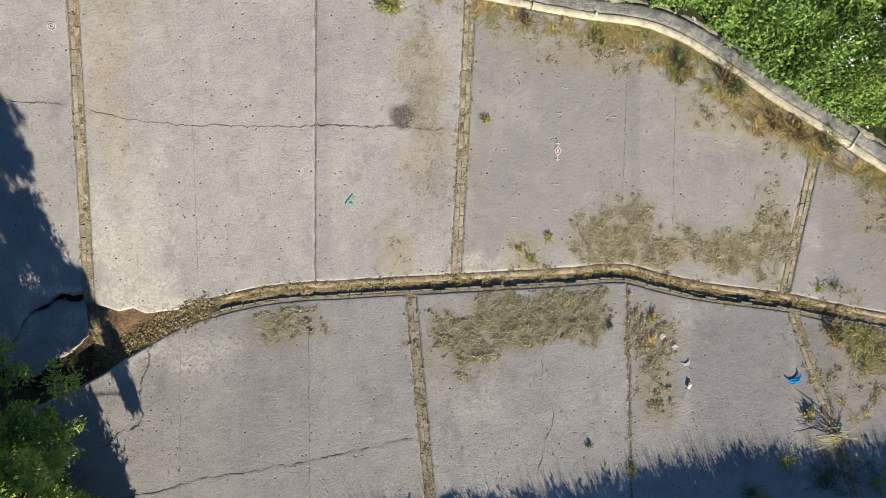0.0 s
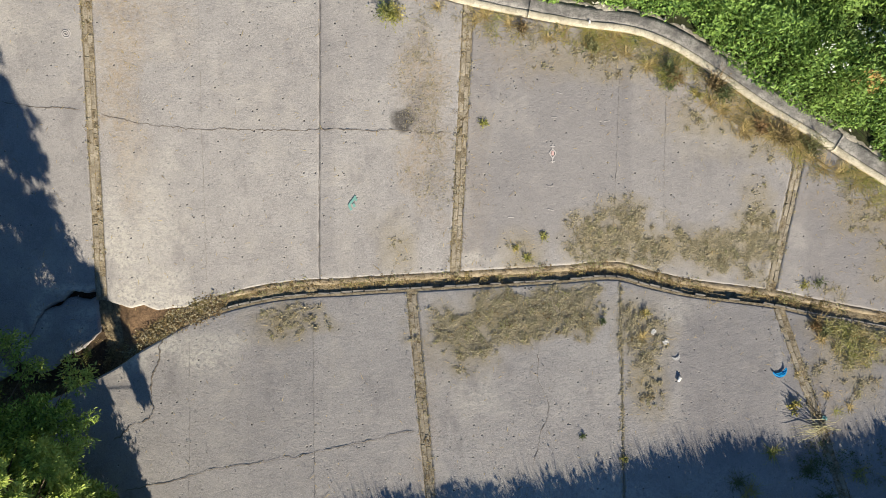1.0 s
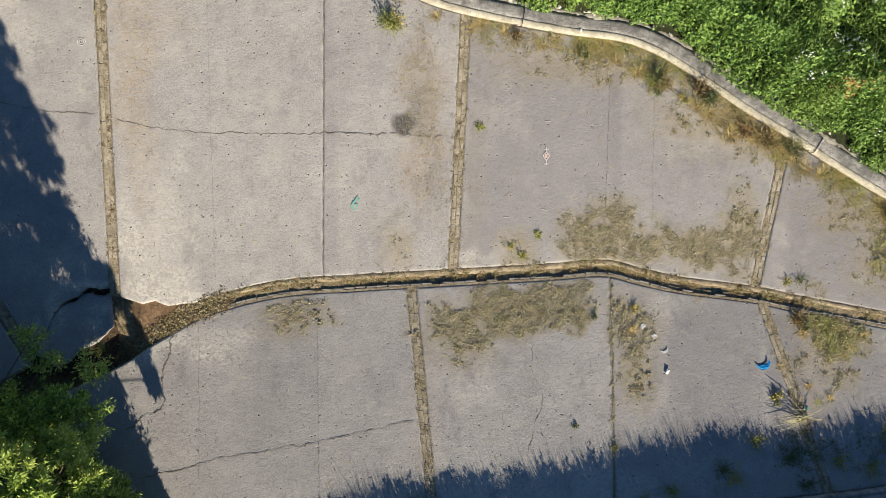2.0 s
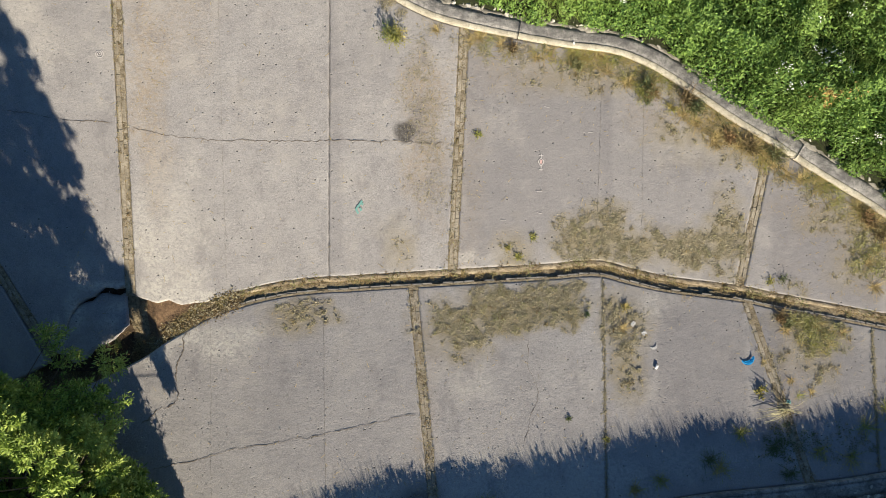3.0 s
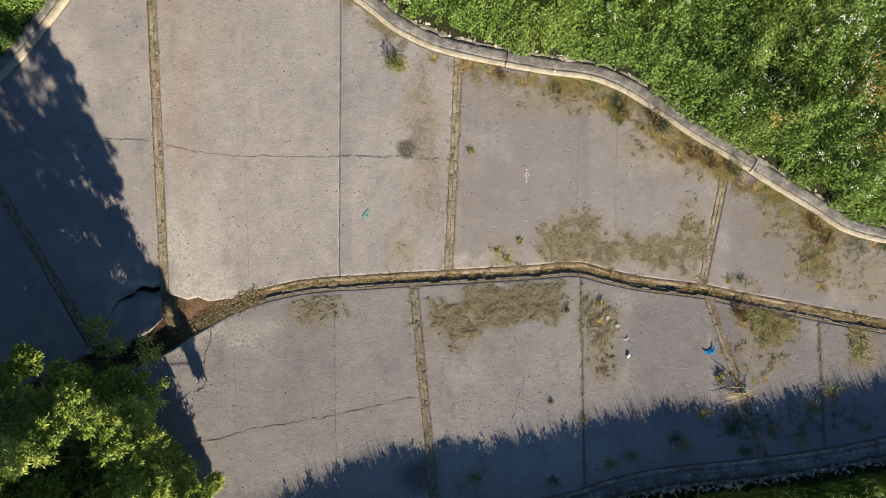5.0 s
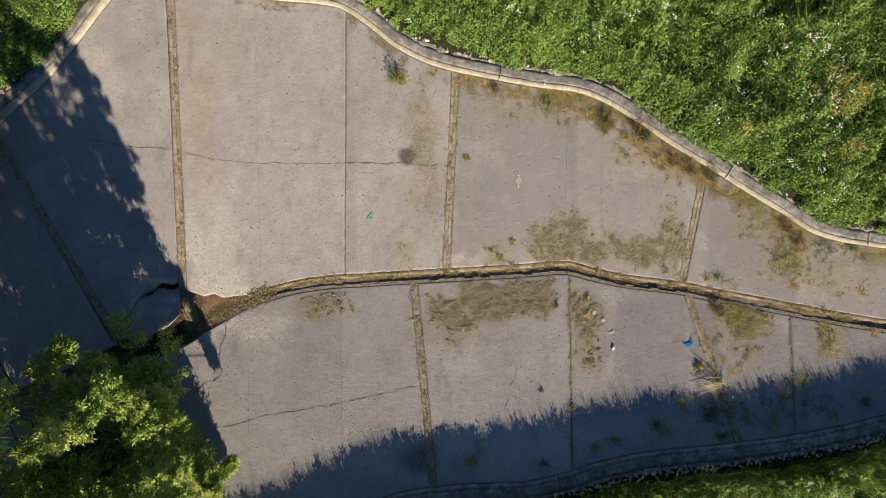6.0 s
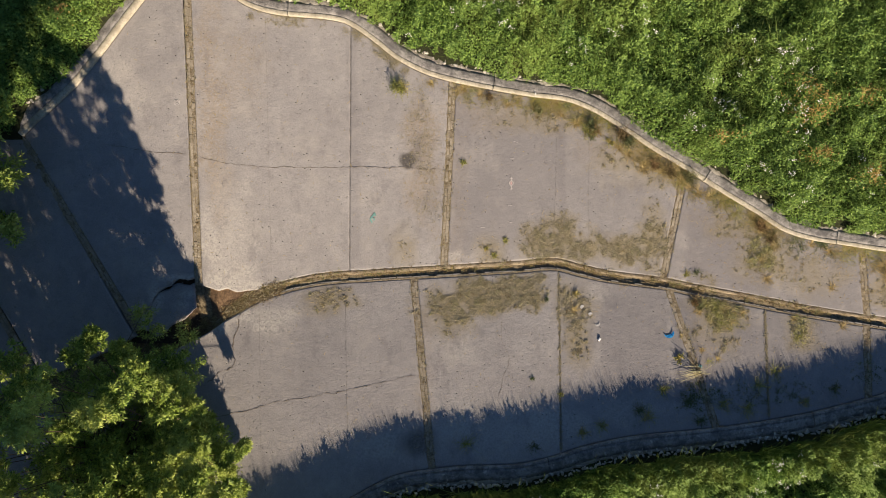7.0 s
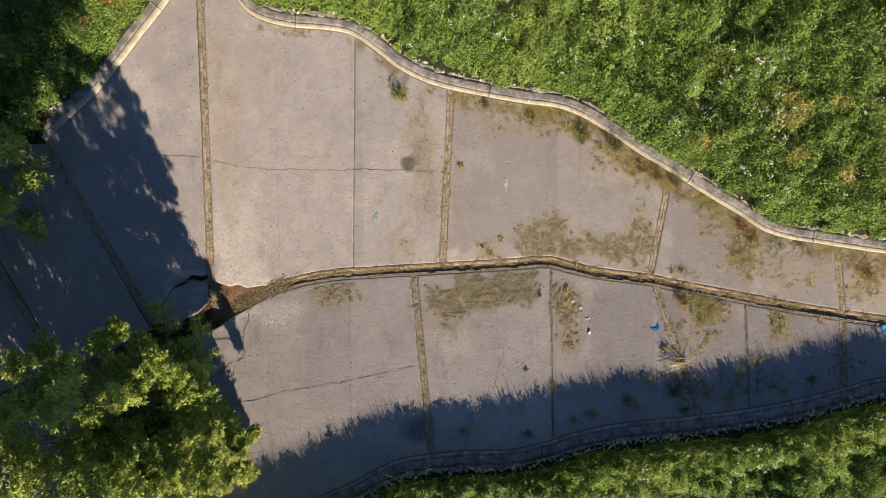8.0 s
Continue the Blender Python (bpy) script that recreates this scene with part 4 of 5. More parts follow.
STRAWY = [(8.75, -0.3, 0.35, 0.9, 1.0), (9.3, -0.9, 0.6, 0.4, 0.7), (10.3, -0.6, 0.4, 0.5, 0.6), (7.4, -1.9, 0.6, 0.55, 0.9), (12.3, -0.8, 0.6, 0.5, 1.0), (7.25, -2.9, 0.35, 0.35, 0.8),
          (9.75, -2.2, 0.22, 0.5, 0.8), (3.8, -2.3, 0.18, 0.8, 0.8), (10.0, 0.0, 0.8, 0.15, 0.7), (8.3, 0.7, 0.7, 0.2, 0.8), (5.0, -1.05, 0.5, 0.12, 0.6), (-0.9, -0.1, 0.2, 0.5, 0.5), (1.5, -0.1, 0.2, 0.45, 0.8)]
MOUND = [(7.65, -1.95, 0.5, 0.42, 1.0), (7.25, -1.55, 0.25, 0.14, 1.0), (9.7, -2.2, 0.2, 0.35, 1.0), (8.75, -0.25, 0.3, 0.55, 1.0)]
tufts("dry_mound", within(MOUND, 200, 345, 0.4), LIME, "thick mound of golden-green dry grass on concrete", "grass", 346, 12, 0.13, 0.007, 1.1, 0.03)
matted("mound_moss", within(MOUND, 170, 347, 0.4), GREYISH, "olive weeds in the mounds of dry grass", "weeds", 348, 14, (0.014, 0.034), 0.03, 0.07)
matted("sandy_moss", within([(-0.35, 2.4, 0.4, 1.6, 0.9), (-5.85, 3.0, 0.3, 2.0, 0.25), (1.3, 3.5, 1.0, 0.4, 0.5), (5.0, 2.5, 1.0, 0.4, 0.5)], 360, 349, 0.4, 0.9), MOSSY, "thin dry moss on stained concrete", "moss", 350, 12, (0.008, 0.018), 0.03, 0.008)
tufts("dry_mat", within(STRAWY, 95, 330, 0.45), DRY, "mats of flattened dry grass on the concrete", "grass", 331, 10, 0.085, 0.006, 1.5, 0.04)
along = GULLY[GULLY[:, 0] > -6.0][::2]
r0 = rng(302)
gully_spots = np.vstack([offset(along, r0.normal(0.075, 0.045, len(along))) for _ in range(6)])
gully_spots = gully_spots[(gully_spots[:, 0] > -5.2) & (fbm(gully_spots[:, 0] * 1.3, gully_spots[:, 1] * 1.3, 35, 3) > 0.28 + 0.24 * r0.random(len(gully_spots)))]
tufts("gutter_grass", gully_spots, DRY, "dry tangled grass filling the gutter", "grass", 303, 8, 0.07, 0.006, 1.9, 0.035, sunk=True)
matted("gutter_moss", gully_spots[::2], BROWN, "brown rotting weeds along the gutter", "moss", 333, 16, (0.012, 0.030), 0.03, 0.03, True)
matted("gutter_green", gully_spots[r0.random(len(gully_spots)) < 0.16], GREYISH, "olive weeds along the gutter", "weeds", 334, 16, (0.014, 0.032), 0.03, 0.04, True)
joint_spots = np.vstack([j[r0.random(len(j)) < 0.5] + r0.normal(0, 0.05, (1, 2)) for j in JOINTS])
joint_spots = joint_spots + r0.normal(0, 0.06, joint_spots.shape)
tufts("joint_weeds", joint_spots, DRY, "dry weeds in the brick joints", "weeds", 304, 7, 0.06, 0.006, 1.3, 0.02)
side_spots = np.vstack([offset(j, sd * 0.088)[(vnoise(j[:, 0] * 2.5, j[:, 1] * 2.5, 350 + sd) > 0.3) & (r0.random(len(j)) < 0.42)] for j in JOINTS for sd in (-1, 1)] + [j[r0.random(len(j)) < 0.75] for j in NARROW[:2] * 2])
matted("joint_moss", side_spots + r0.normal(0, 0.012, side_spots.shape), MOSSY, "dark moss along the edges of the brick joints", "moss", 313, 15, (0.010, 0.024), 0.017, 0.014)
wild = np.vstack([j for j in JOINTS])
wild = wild[(fbm(wild[:, 0] * 1.9, wild[:, 1] * 1.9, 360, 3) > 0.53)]
matted("joint_litter", wild[::2] + r0.normal(0, 0.06, wild[::2].shape), BROWN, "brown rotting weeds over the brick joints", "moss", 361, 14, (0.010, 0.026), 0.024, 0.012)
tufts("joint_grass", wild[::7] + r0.normal(0, 0.05, wild[::7].shape), LIME, "short yellow-green grass in the brick joints", "grass", 362, 9, 0.06, 0.006, 1.2, 0.025)
bed_line = GULLY[(GULLY[:, 0] > -9.0) & (GULLY[:, 0] < -4.2)]
bed_spots = np.vstack([offset(bed_line, r0.uniform(-1, 1, len(bed_line)) * gully_half(bed_line[:, 0])) for _ in range(9)])
matted("hole_moss", bed_spots[(bed_spots[:, 0] < -6.35) | (bed_spots[:, 1] < -1.55 + 0.62 * (bed_spots[:, 0] + 5.5))], BROWN, "brown rotting weeds in the washed-out gutter", "moss", 314, 22, (0.012, 0.034), 0.05, 0.03, True)
mat_spots = bed_spots[(bed_spots[:, 0] > -6.0) & (bed_spots[:, 1] < -1.55 + 0.62 * (bed_spots[:, 0] + 5.5))]
tufts("hole_mat", np.vstack([mat_spots] * 2), DRY, "mat of dry grass over the silt", "grass", 335, 9, 0.08, 0.006, 1.6, 0.04, sunk=True)
matted("hole_green", mat_spots[::2], MOSSY, "olive weeds over the silt", "weeds", 336, 14, (0.014, 0.034), 0.04, 0.045, True)
bed_spots = bed_spots[bed_spots[:, 0] < -6.3]
tufts("hole_grass", bed_spots[r0.random(len(bed_spots)) < 0.10], DRY, "dry grass in the washed-out gutter", "grass", 315, 12, 0.13, 0.006, 1.2, 0.05, sunk=True)


# ---------------------------------------------------------------- trees
def tube(bm, path, r0, r1, sides=7):
    rings = []
    for k, p in enumerate(path):
        a = Vector(path[min(k + 1, len(path) - 1)]) - Vector(path[max(k - 1, 0)])
        q = a.to_track_quat("Z", "Y")
        rad = r0 + (r1 - r0) * k / (len(path) - 1)
        rings.append([bm.verts.new(Vector(p) + q @ Vector((rad * math.cos(6.2832 * i / sides), rad * math.sin(6.2832 * i / sides), 0))) for i in range(sides)])
    for a, b in zip(rings, rings[1:]):
        for i in range(sides):
            bm.faces.new((a[i], a[(i + 1) % sides], b[(i + 1) % sides], b[i]))


def tree(base, fork, clumps, seed, label, sprigs=24, leaves=44, sunny=0, big=1.0):
    """Trunk, limbs to every clump, and narrow leaves in drooping sprigs."""
    r = rng(seed)
    holder = tagged(empty("tree", base), label, "tree")
    b, f = Vector(base), Vector(fork)
    bm = bmesh.new()
    tube(bm, [Vector((0, 0, -0.2)), (f - b) * 0.35 + Vector((0.08, 0.05, 0)), (f - b) * 0.7 + Vector((-0.05, 0.03, 0)), f - b], 0.19, 0.11, 10)
    part("trunk", bm, BARK, holder, smooth=True)
    V, Fc, n0 = [], [], 0
    for index, (cx, cy, cz, rad) in enumerate(clumps):
        outer = index < sunny
        c = Vector((cx, cy, cz))
        bm = bmesh.new()
        mid = Vector((f.x * 0.3 + c.x * 0.7 + r.normal() * 0.15, f.y * 0.3 + c.y * 0.7 + r.normal() * 0.15, max(0.9, f.z * 0.75 + c.z * 0.25)))
        tube(bm, [f - b, (f.lerp(mid, 0.6)) - b, mid - b, c - b], 0.03, 0.006, 5)
        part("limb", bm, BARK, holder, smooth=True)
        for k in range(int(sprigs * 4.2) if outer else int(sprigs * 1.3)):
            o = r.normal(size=3)
            o = o / np.linalg.norm(o) * rad * (0.76 if outer else 1.0) * r.random() ** 0.45 * [1.1, 1.1, 0.8]
            tip = np.array(c) + o
            m = int(leaves * r.uniform(0.6, 1.3))
            out = unit(r.normal(size=(m, 3)) + o / rad * 0.9 + [0.1, -0.15, 0.1])
            p = tip + out * (r.random((m, 1)) * 0.03) + r.normal(size=(m, 3)) * 0.022 * (1 if outer else 2.5)
            up = unit(np.cross(out, r.normal(size=(m, 3))) * 0.6 + [0.25, -0.5, 0.8])
            ln = r.uniform(0.05, 0.105, m) * big
            v, t = leaf_arrays(p, out, up, ln, ln * r.uniform(0.24, 0.38, m), 0.15)
            V.append(v - np.array(base))
            Fc.append(t + n0)
            n0 += len(v)
    mesh_object("crown", np.vstack(V), None, np.vstack(Fc), TREE_LEAF, holder)
    return holder


def crown_points(rows, low, seed, centre):
    """Clumps of the sunny outside, and shaded ones below and inside."""
    r = rng(seed)
    out = [tuple(q) for q in rows]
    for x, y, z, rad in rows:
        for _ in range(low):
            k = r.uniform(0.0, 0.45)
            p = (x + (centre[0] - x) * k + r.normal() * 0.3, y + (centre[1] - y) * k + r.normal() * 0.3, max(0.9, z - r.uniform(2.0, 4.2)), rad * r.uniform(0.7, 1.1))
            # leave out clumps whose shadow would fall on the sunlit lower floor
            if p[0] + 0.755 * p[1] + 0.71 * p[2] > -8.72 - 0.5 * p[3] and p[1] + 2.0 * p[2] < -1.7:
                continue
            out.append(p)
    return out


WILLOW = [(-7.91, -2.18, 5.2, 0.45), (-7.28, -2.46, 5.5, 0.5), (-7.7, -2.9, 5.8, 0.5), (-6.92, -2.84, 6.1, 0.5), (-8.56, -2.49, 5.1, 0.4), (-7.92, -3.15, 6.1, 0.5), (-7.19, -3.23, 6.0, 0.4), (-7.38, -2.19, 4.0, 0.35), (-7.17, -1.94, 3.8, 0.3), (-6.04, -2.57, 4.3, 0.4), (-6.99, -2.33, 3.0, 0.3), (-6.12, -2.99, 4.9, 0.45), (-6.32, -3.13, 5.3, 0.35), (-5.76, -2.92, 4.1, 0.4), (-5.79, -3.11, 2.8, 0.35), (-5.6, -3.33, 3.9, 0.4), (-5.6, -3.74, 2.4, 0.35), (-7.45, -3.7, 4.2, 0.3), (-5.39, -3.99, 3.8, 0.4), (-5.86, -4.45, 3.6, 0.4), (-5.2, -4.33, 3.3, 0.35), (-6.31, -4.41, 4.3, 0.4)]
WILLOW += [(-4.97, -4.72, 3.9, 0.4), (-5.74, -4.88, 4.2, 0.5), (-5.03, -5.05, 4.4, 0.45), (-4.9, -4.85, 2.2, 0.25), (-4.69, -5.63, 2.4, 0.35), (-4.98, -5.62, 2.8, 0.35), (-6.44, -4.6, 5.2, 0.5), (-6.56, -4.58, 6.0, 0.55), (-6.26, -5.01, 5.0, 0.45), (-7.79, -4.51, 5.6, 0.5), (-8.16, -4.81, 5.7, 0.5), (-7.26, -4.94, 5.9, 0.55), (-6.02, -5.12, 6.0, 0.6), (-5.38, -5.41, 5.0, 0.6), (-4.99, -5.97, 4.8, 0.6), (-4.7, -6.49, 3.6, 0.5), (-7.48, -5.95, 5.4, 0.8), (-8.75, -6.04, 5.2, 0.8), (-6.32, -6.49, 5.0, 0.8), (-9.41, -3.16, 5.2, 0.6), (-8.96, -4.11, 5.8, 0.6)]
WILLOW += [(-6.0, -5.9, 2.0, 0.5), (-6.2, -6.3, 3.2, 0.55), (-6.0, -6.7, 1.6, 0.5), (-6.8, -6.9, 4.2, 0.6), (-7.2, -7.2, 2.6, 0.6), (-8.0, -7.6, 4.6, 0.7), (-7.6, -6.4, 5.6, 0.6), (-6.4, -5.6, 1.2, 0.45)]
# clumps hidden under the crown, added to cast shade on the channel
WILLOW += [(-6.3, -4.3, 1.5, 0.5), (-6.7, -4.6, 2.0, 0.5), (-6.1, -4.9, 1.8, 0.5), (-7.0, -4.0, 1.6, 0.5), (-6.6, -3.6, 1.2, 0.4), (-7.4, -4.4, 2.2, 0.5), (-8.0, -4.6, 2.4, 0.6), (-8.6, -5.0, 2.8, 0.6)]
# small low clumps added to cast the narrow streaks of shade
WILLOW += [(-4.74, -4.93, 1.25, 0.12), (-5.2, -4.9, 1.75, 0.22), (-5.05, -5.1, 1.95, 0.22), (-4.75, -4.93, 1.5, 0.14), (-4.8, -4.92, 1.85, 0.2), (-5.5, -4.5, 1.5, 0.35), (-5.8, -4.2, 1.4, 0.35), (-5.6, -4.8, 2.0, 0.35)]
# more hidden clumps, added to close sunlit gaps in the tree's shade
WILLOW += [(-7.1, -4.4, 3.5, 0.5), (-6.5, -5.5, 3.5, 0.5), (-6.3, -4.9, 3.4, 0.45), (-7.1, -5.4, 3.5, 0.5), (-6.4, -5.5, 2.8, 0.5), (-9.4, -4.9, 5.0, 0.7), (-9.0, -5.4, 5.2, 0.7), (-9.8, -5.6, 4.6, 0.7)]
WILLOW += [(-5.84, -5.17, 3.6, 0.45), (-5.3, -5.37, 3.2, 0.4), (-5.5, -5.27, 3.5, 0.4), (-6.2, -5.46, 4.4, 0.5), (-6.9, -5.46, 4.4, 0.5), (-6.0, -5.37, 4.0, 0.45), (-6.0, -5.28, 2.8, 0.45)]
# the first three are low clumps added for the lower shade streak
WILLOW += [(-5.25, -5.7, 1.0, 0.25), (-5.0, -6.1, 0.95, 0.25), (-5.5, -5.3, 1.2, 0.3), (-8.6, -4.0, 5.0, 0.5), (-8.9, -4.3, 4.8, 0.5), (-8.3, -4.4, 5.1, 0.45), (-9.2, -3.7, 4.6, 0.5)]
WILLOW += [(-6.3, -2.7, 1.8, 0.4), (-6.8, -2.9, 2.2, 0.45), (-7.3, -2.7, 2.0, 0.45), (-6.6, -3.3, 1.6, 0.45), (-7.2, -3.4, 2.4, 0.5), (-6.1, -3.3, 1.9, 0.4), (-7.8, -3.0, 2.4, 0.5), (-7.7, -3.6, 2.0, 0.5)]
# unseen clumps on the far side of the crown, added to shade the floor
WILLOW += [(-6.1, -8.55, 5.6, 0.8), (-6.2, -7.35, 5.4, 0.8), (-6.2, -6.3, 4.9, 0.75), (-7.2, -7.95, 5.6, 0.8), (-7.2, -6.75, 5.2, 0.8), (-7.3, -5.9, 4.8, 0.7), (-8.2, -7.15, 5.3, 0.8), (-8.2, -6.2, 4.9, 0.8)]
tree((-8.6, -6.6, 0.55), (-8.4, -6.2, 1.5), crown_points(WILLOW, 2, 500, (-8.4, -5.8)), 501, "leafy willow-like tree with narrow yellow-green leaves beside the channel", 10, 50, len(WILLOW))
# an unseen tree, added to block sun and sky from the left side
BACK_UNSEEN = [(-10.6 + 0.62 * k + 0.3 * math.sin(5.1 * k + j), -7.5 + 0.35 * math.sin(3.3 * k + 2 * j), 1.1 + 1.05 * j + 0.3 * math.sin(4.0 * k), 0.62) for k in range(-5, 8) for j in range(8 if k < 3 else 5)]
for j in range(5):          # its unseen top leans out to throw shade on the left bank
    z = 8.2 + 0.75 * j
    BACK_UNSEEN += [(np.interp(z, [6, 6.7, 8, 9, 10], [-5.3, -4.5, -4.1, -3.5, -3.2]) - 0.75 - 0.9 * i + 0.2 * math.sin(7 * i + 3 * j), -7.4 - 0.5 * (j % 2) + 0.3 * math.sin(4 * i + j), z, 0.75) for i in range(6)]
tree((-9.2, -8.3, 0.7), (-9.0, -8.0, 1.6), BACK_UNSEEN, 531, "unseen dense leafy tree added behind the willow-like tree to shade the channel", 26, 40, 0, 2.0)
SIDE = [(-10.65, 2.40, 2.10, 0.40), (-10.35, 1.70, 1.80, 0.36), (-11.05, 3.00, 2.60, 0.48), (-11.25, 2.00, 2.90, 0.48), (-11.85, 2.60, 3.10, 0.56), (-12.05, 1.60, 2.70, 0.56), (-10.55, 3.40, 1.70, 0.32), (-11.05, 1.00, 1.90, 0.40), (-12.25, 3.60, 2.70, 0.56), (-10.65, 0.40, 1.30, 0.28)]
# unseen crown added further west, to keep sky light off the left floor
SIDE += [(-13.2 - 0.9 * i, -2.0 + 1.5 * j + 0.4 * math.sin(3 * i + j), 2.2 + 1.3 * k + 0.3 * math.sin(5 * j + i), 0.95) for i in range(3) for j in range(5) for k in range(4)]
tree((-12.9, 3.6, 0.5), (-12.7, 3.1, 1.2), SIDE + [(x - 0.5, y + 0.3, z - 0.7, q) for x, y, z, q in SIDE], 511, "smaller yellow-green tree at the side inlet, with unseen crown added to block the sky", 13, 44, 0, 1.45)


# ---------------------------------------------------------------- weeds that stand alone on the concrete
def weed(name, x, y, size, mat, seed, label, category="weed", blades=60, lean=0.9, leaf=0.0, wide=0.006, drift=(0.0, 0.0)):
    """A tuft of blades round a crown, with small leaves where it has them."""
    r = rng(seed)
    z0 = float(floor_z(x, y))
    ob = tagged(empty(name, (x, y, z0)), label, category)
    n = blades
    yaw = r.uniform(0, 6.283, n)
    base = np.stack([r.normal(0, size * 0.13, n), r.normal(0, size * 0.13, n), np.full(n, -0.01)], 1)
    way = unit(np.stack([np.cos(yaw) * lean + drift[0], np.sin(yaw) * lean + drift[1], r.uniform(0.3, 1.2, n)], 1))
    ln = size * r.uniform(0.4, 1.1, n)
    bend = np.stack([r.normal(0, 0.2, n), r.normal(0, 0.2, n), -np.abs(r.normal(0, 0.2, n))], 1) * ln[:, None]
    v, q, t = blade_arrays(base, way, ln, wide * r.uniform(0.6, 1.6, n), bend)
    v[:, 2] = np.maximum(v[:, 2], 0.002)
    tagged(mesh_object("foliage", v, q, t, mat, ob), kind="stuff")
    if leaf:
        m = blades * 3
        k = r.integers(0, n, m)
        u = r.uniform(0.35, 1.0, (m, 1))
        p = base[k] + way[k] * ln[k, None] * u + bend[k] * u * u
        p[:, 2] = np.maximum(p[:, 2], 0.01)
        out = unit(r.normal(size=(m, 3)) + [0, 0, 0.2])
        up = unit(r.normal(0, 0.5, (m, 3)) + [0.2, -0.4, 1])
        size_l = leaf * r.uniform(0.6, 1.3, m)
        v, t = leaf_arrays(p, out, up, size_l, size_l * 0.5)
        tagged(mesh_object("leaf_cover", v, None, t, mat, ob), kind="stuff")
    return ob


weed("bushy_weed", -0.93, 4.16, 0.34, LIME, 600, "bushy yellow-green weed rooted in concrete", blades=130, leaf=0.04)
weed("bushy_weed", -1.02, 4.24, 0.42, GREY_WEED, 601, "dark upright weed beside the bushy one", blades=70, lean=0.45, leaf=0.04)
GREENS = [(0.74, 2.24, 0.14), (4.02, 3.02, 0.30), (4.12, 2.92, 0.28), (4.60, 2.78, 0.22), (2.95, -1.40, 0.11), (1.86, 0.17, 0.13), (1.56, -0.23, 0.15), (6.73, -0.74, 0.15), (6.98, -0.69, 0.17),
          (1.35, -0.05, 0.10), (2.55, -3.50, 0.08), (3.75, -1.25, 0.14), (3.3, -3.9, 0.12),
          (3.81, -4.9, 0.16), (5.36, -4.33, 0.2), (5.58, -4.49, 0.24), (6.66, -4.11, 0.16), (7.64, -4.18, 0.2), (8.58, -3.7, 0.24), (9.79, -4.14, 0.16), (10.61, -3.8, 0.2), (0.81, -5.2, 0.24), (2.55, -5.25, 0.16), (6.02, -3.8, 0.2), (8.24, -4.3, 0.24), (4.36, -4.7, 0.16), (6.97, -4.62, 0.2), (9.03, -3.35, 0.24)]
for k, (x, y, q) in enumerate(GREENS):
    shady = k > 12
    weed("weed", x, y, q * (1.5 if shady else 1.0), (GREY_WEED, LIME)[k % 2] if k % 3 else LIME, 610 + k,
         "low spreading weed in the shade of the bank" if shady else "small green weed in a crack of the concrete", blades=int(30 + 120 * q), lean=1.7 if shady else 0.9, leaf=0.028)
TANS = [(4.86, 2.60, 0.30), (5.48, 2.08, 0.30), (5.55, 2.2, 0.25), (6.05, 2.02, 0.38), (6.25, 1.95, 0.42), (6.55, 1.85, 0.40), (6.75, 1.60, 0.38), (6.95, 1.42, 0.34), (7.25, 1.35, 0.28), (5.1, 2.45, 0.25),
        (8.55, 0.62, 0.32), (8.75, 0.45, 0.38), (8.95, 0.30, 0.34), (8.45, 0.80, 0.28), (9.0, 0.02, 0.24), (10.0, 0.05, 0.24), (10.5, -0.15, 0.28), (12.1, -0.75, 0.42), (12.3, -0.95, 0.44), (11.9, -0.55, 0.38),
        (8.85, -0.85, 0.28), (8.7, -0.35, 0.26), (6.95, -1.45, 0.26), (7.05, -1.75, 0.22), (7.1, -2.75, 0.15), (7.5, -3.0, 0.15), (3.7, -1.7, 0.2), (9.6, -1.95, 0.2), (10.9, -2.15, 0.22), (1.2, 4.0, 0.22),
        (1.9, 3.75, 0.2), (2.6, 3.65, 0.22), (3.3, 3.5, 0.24), (3.7, 3.25, 0.25), (0.75, 4.15, 0.26), (0.55, 4.05, 0.2), (-0.1, 4.3, 0.18), (10.6, -1.1, 0.22), (7.7, -1.7, 0.22), (8.2, -1.8, 0.2)]
for k, (x, y, q) in enumerate(TANS):
    weed("dry_tuft", x, y, q, DRY, 640 + k, "tuft of dry straw-coloured grass lying on concrete", "grass tuft", blades=int(40 + 160 * q), lean=1.3, wide=0.007, drift=(0.4 * math.sin(k), 0.4 * math.cos(2 * k)))


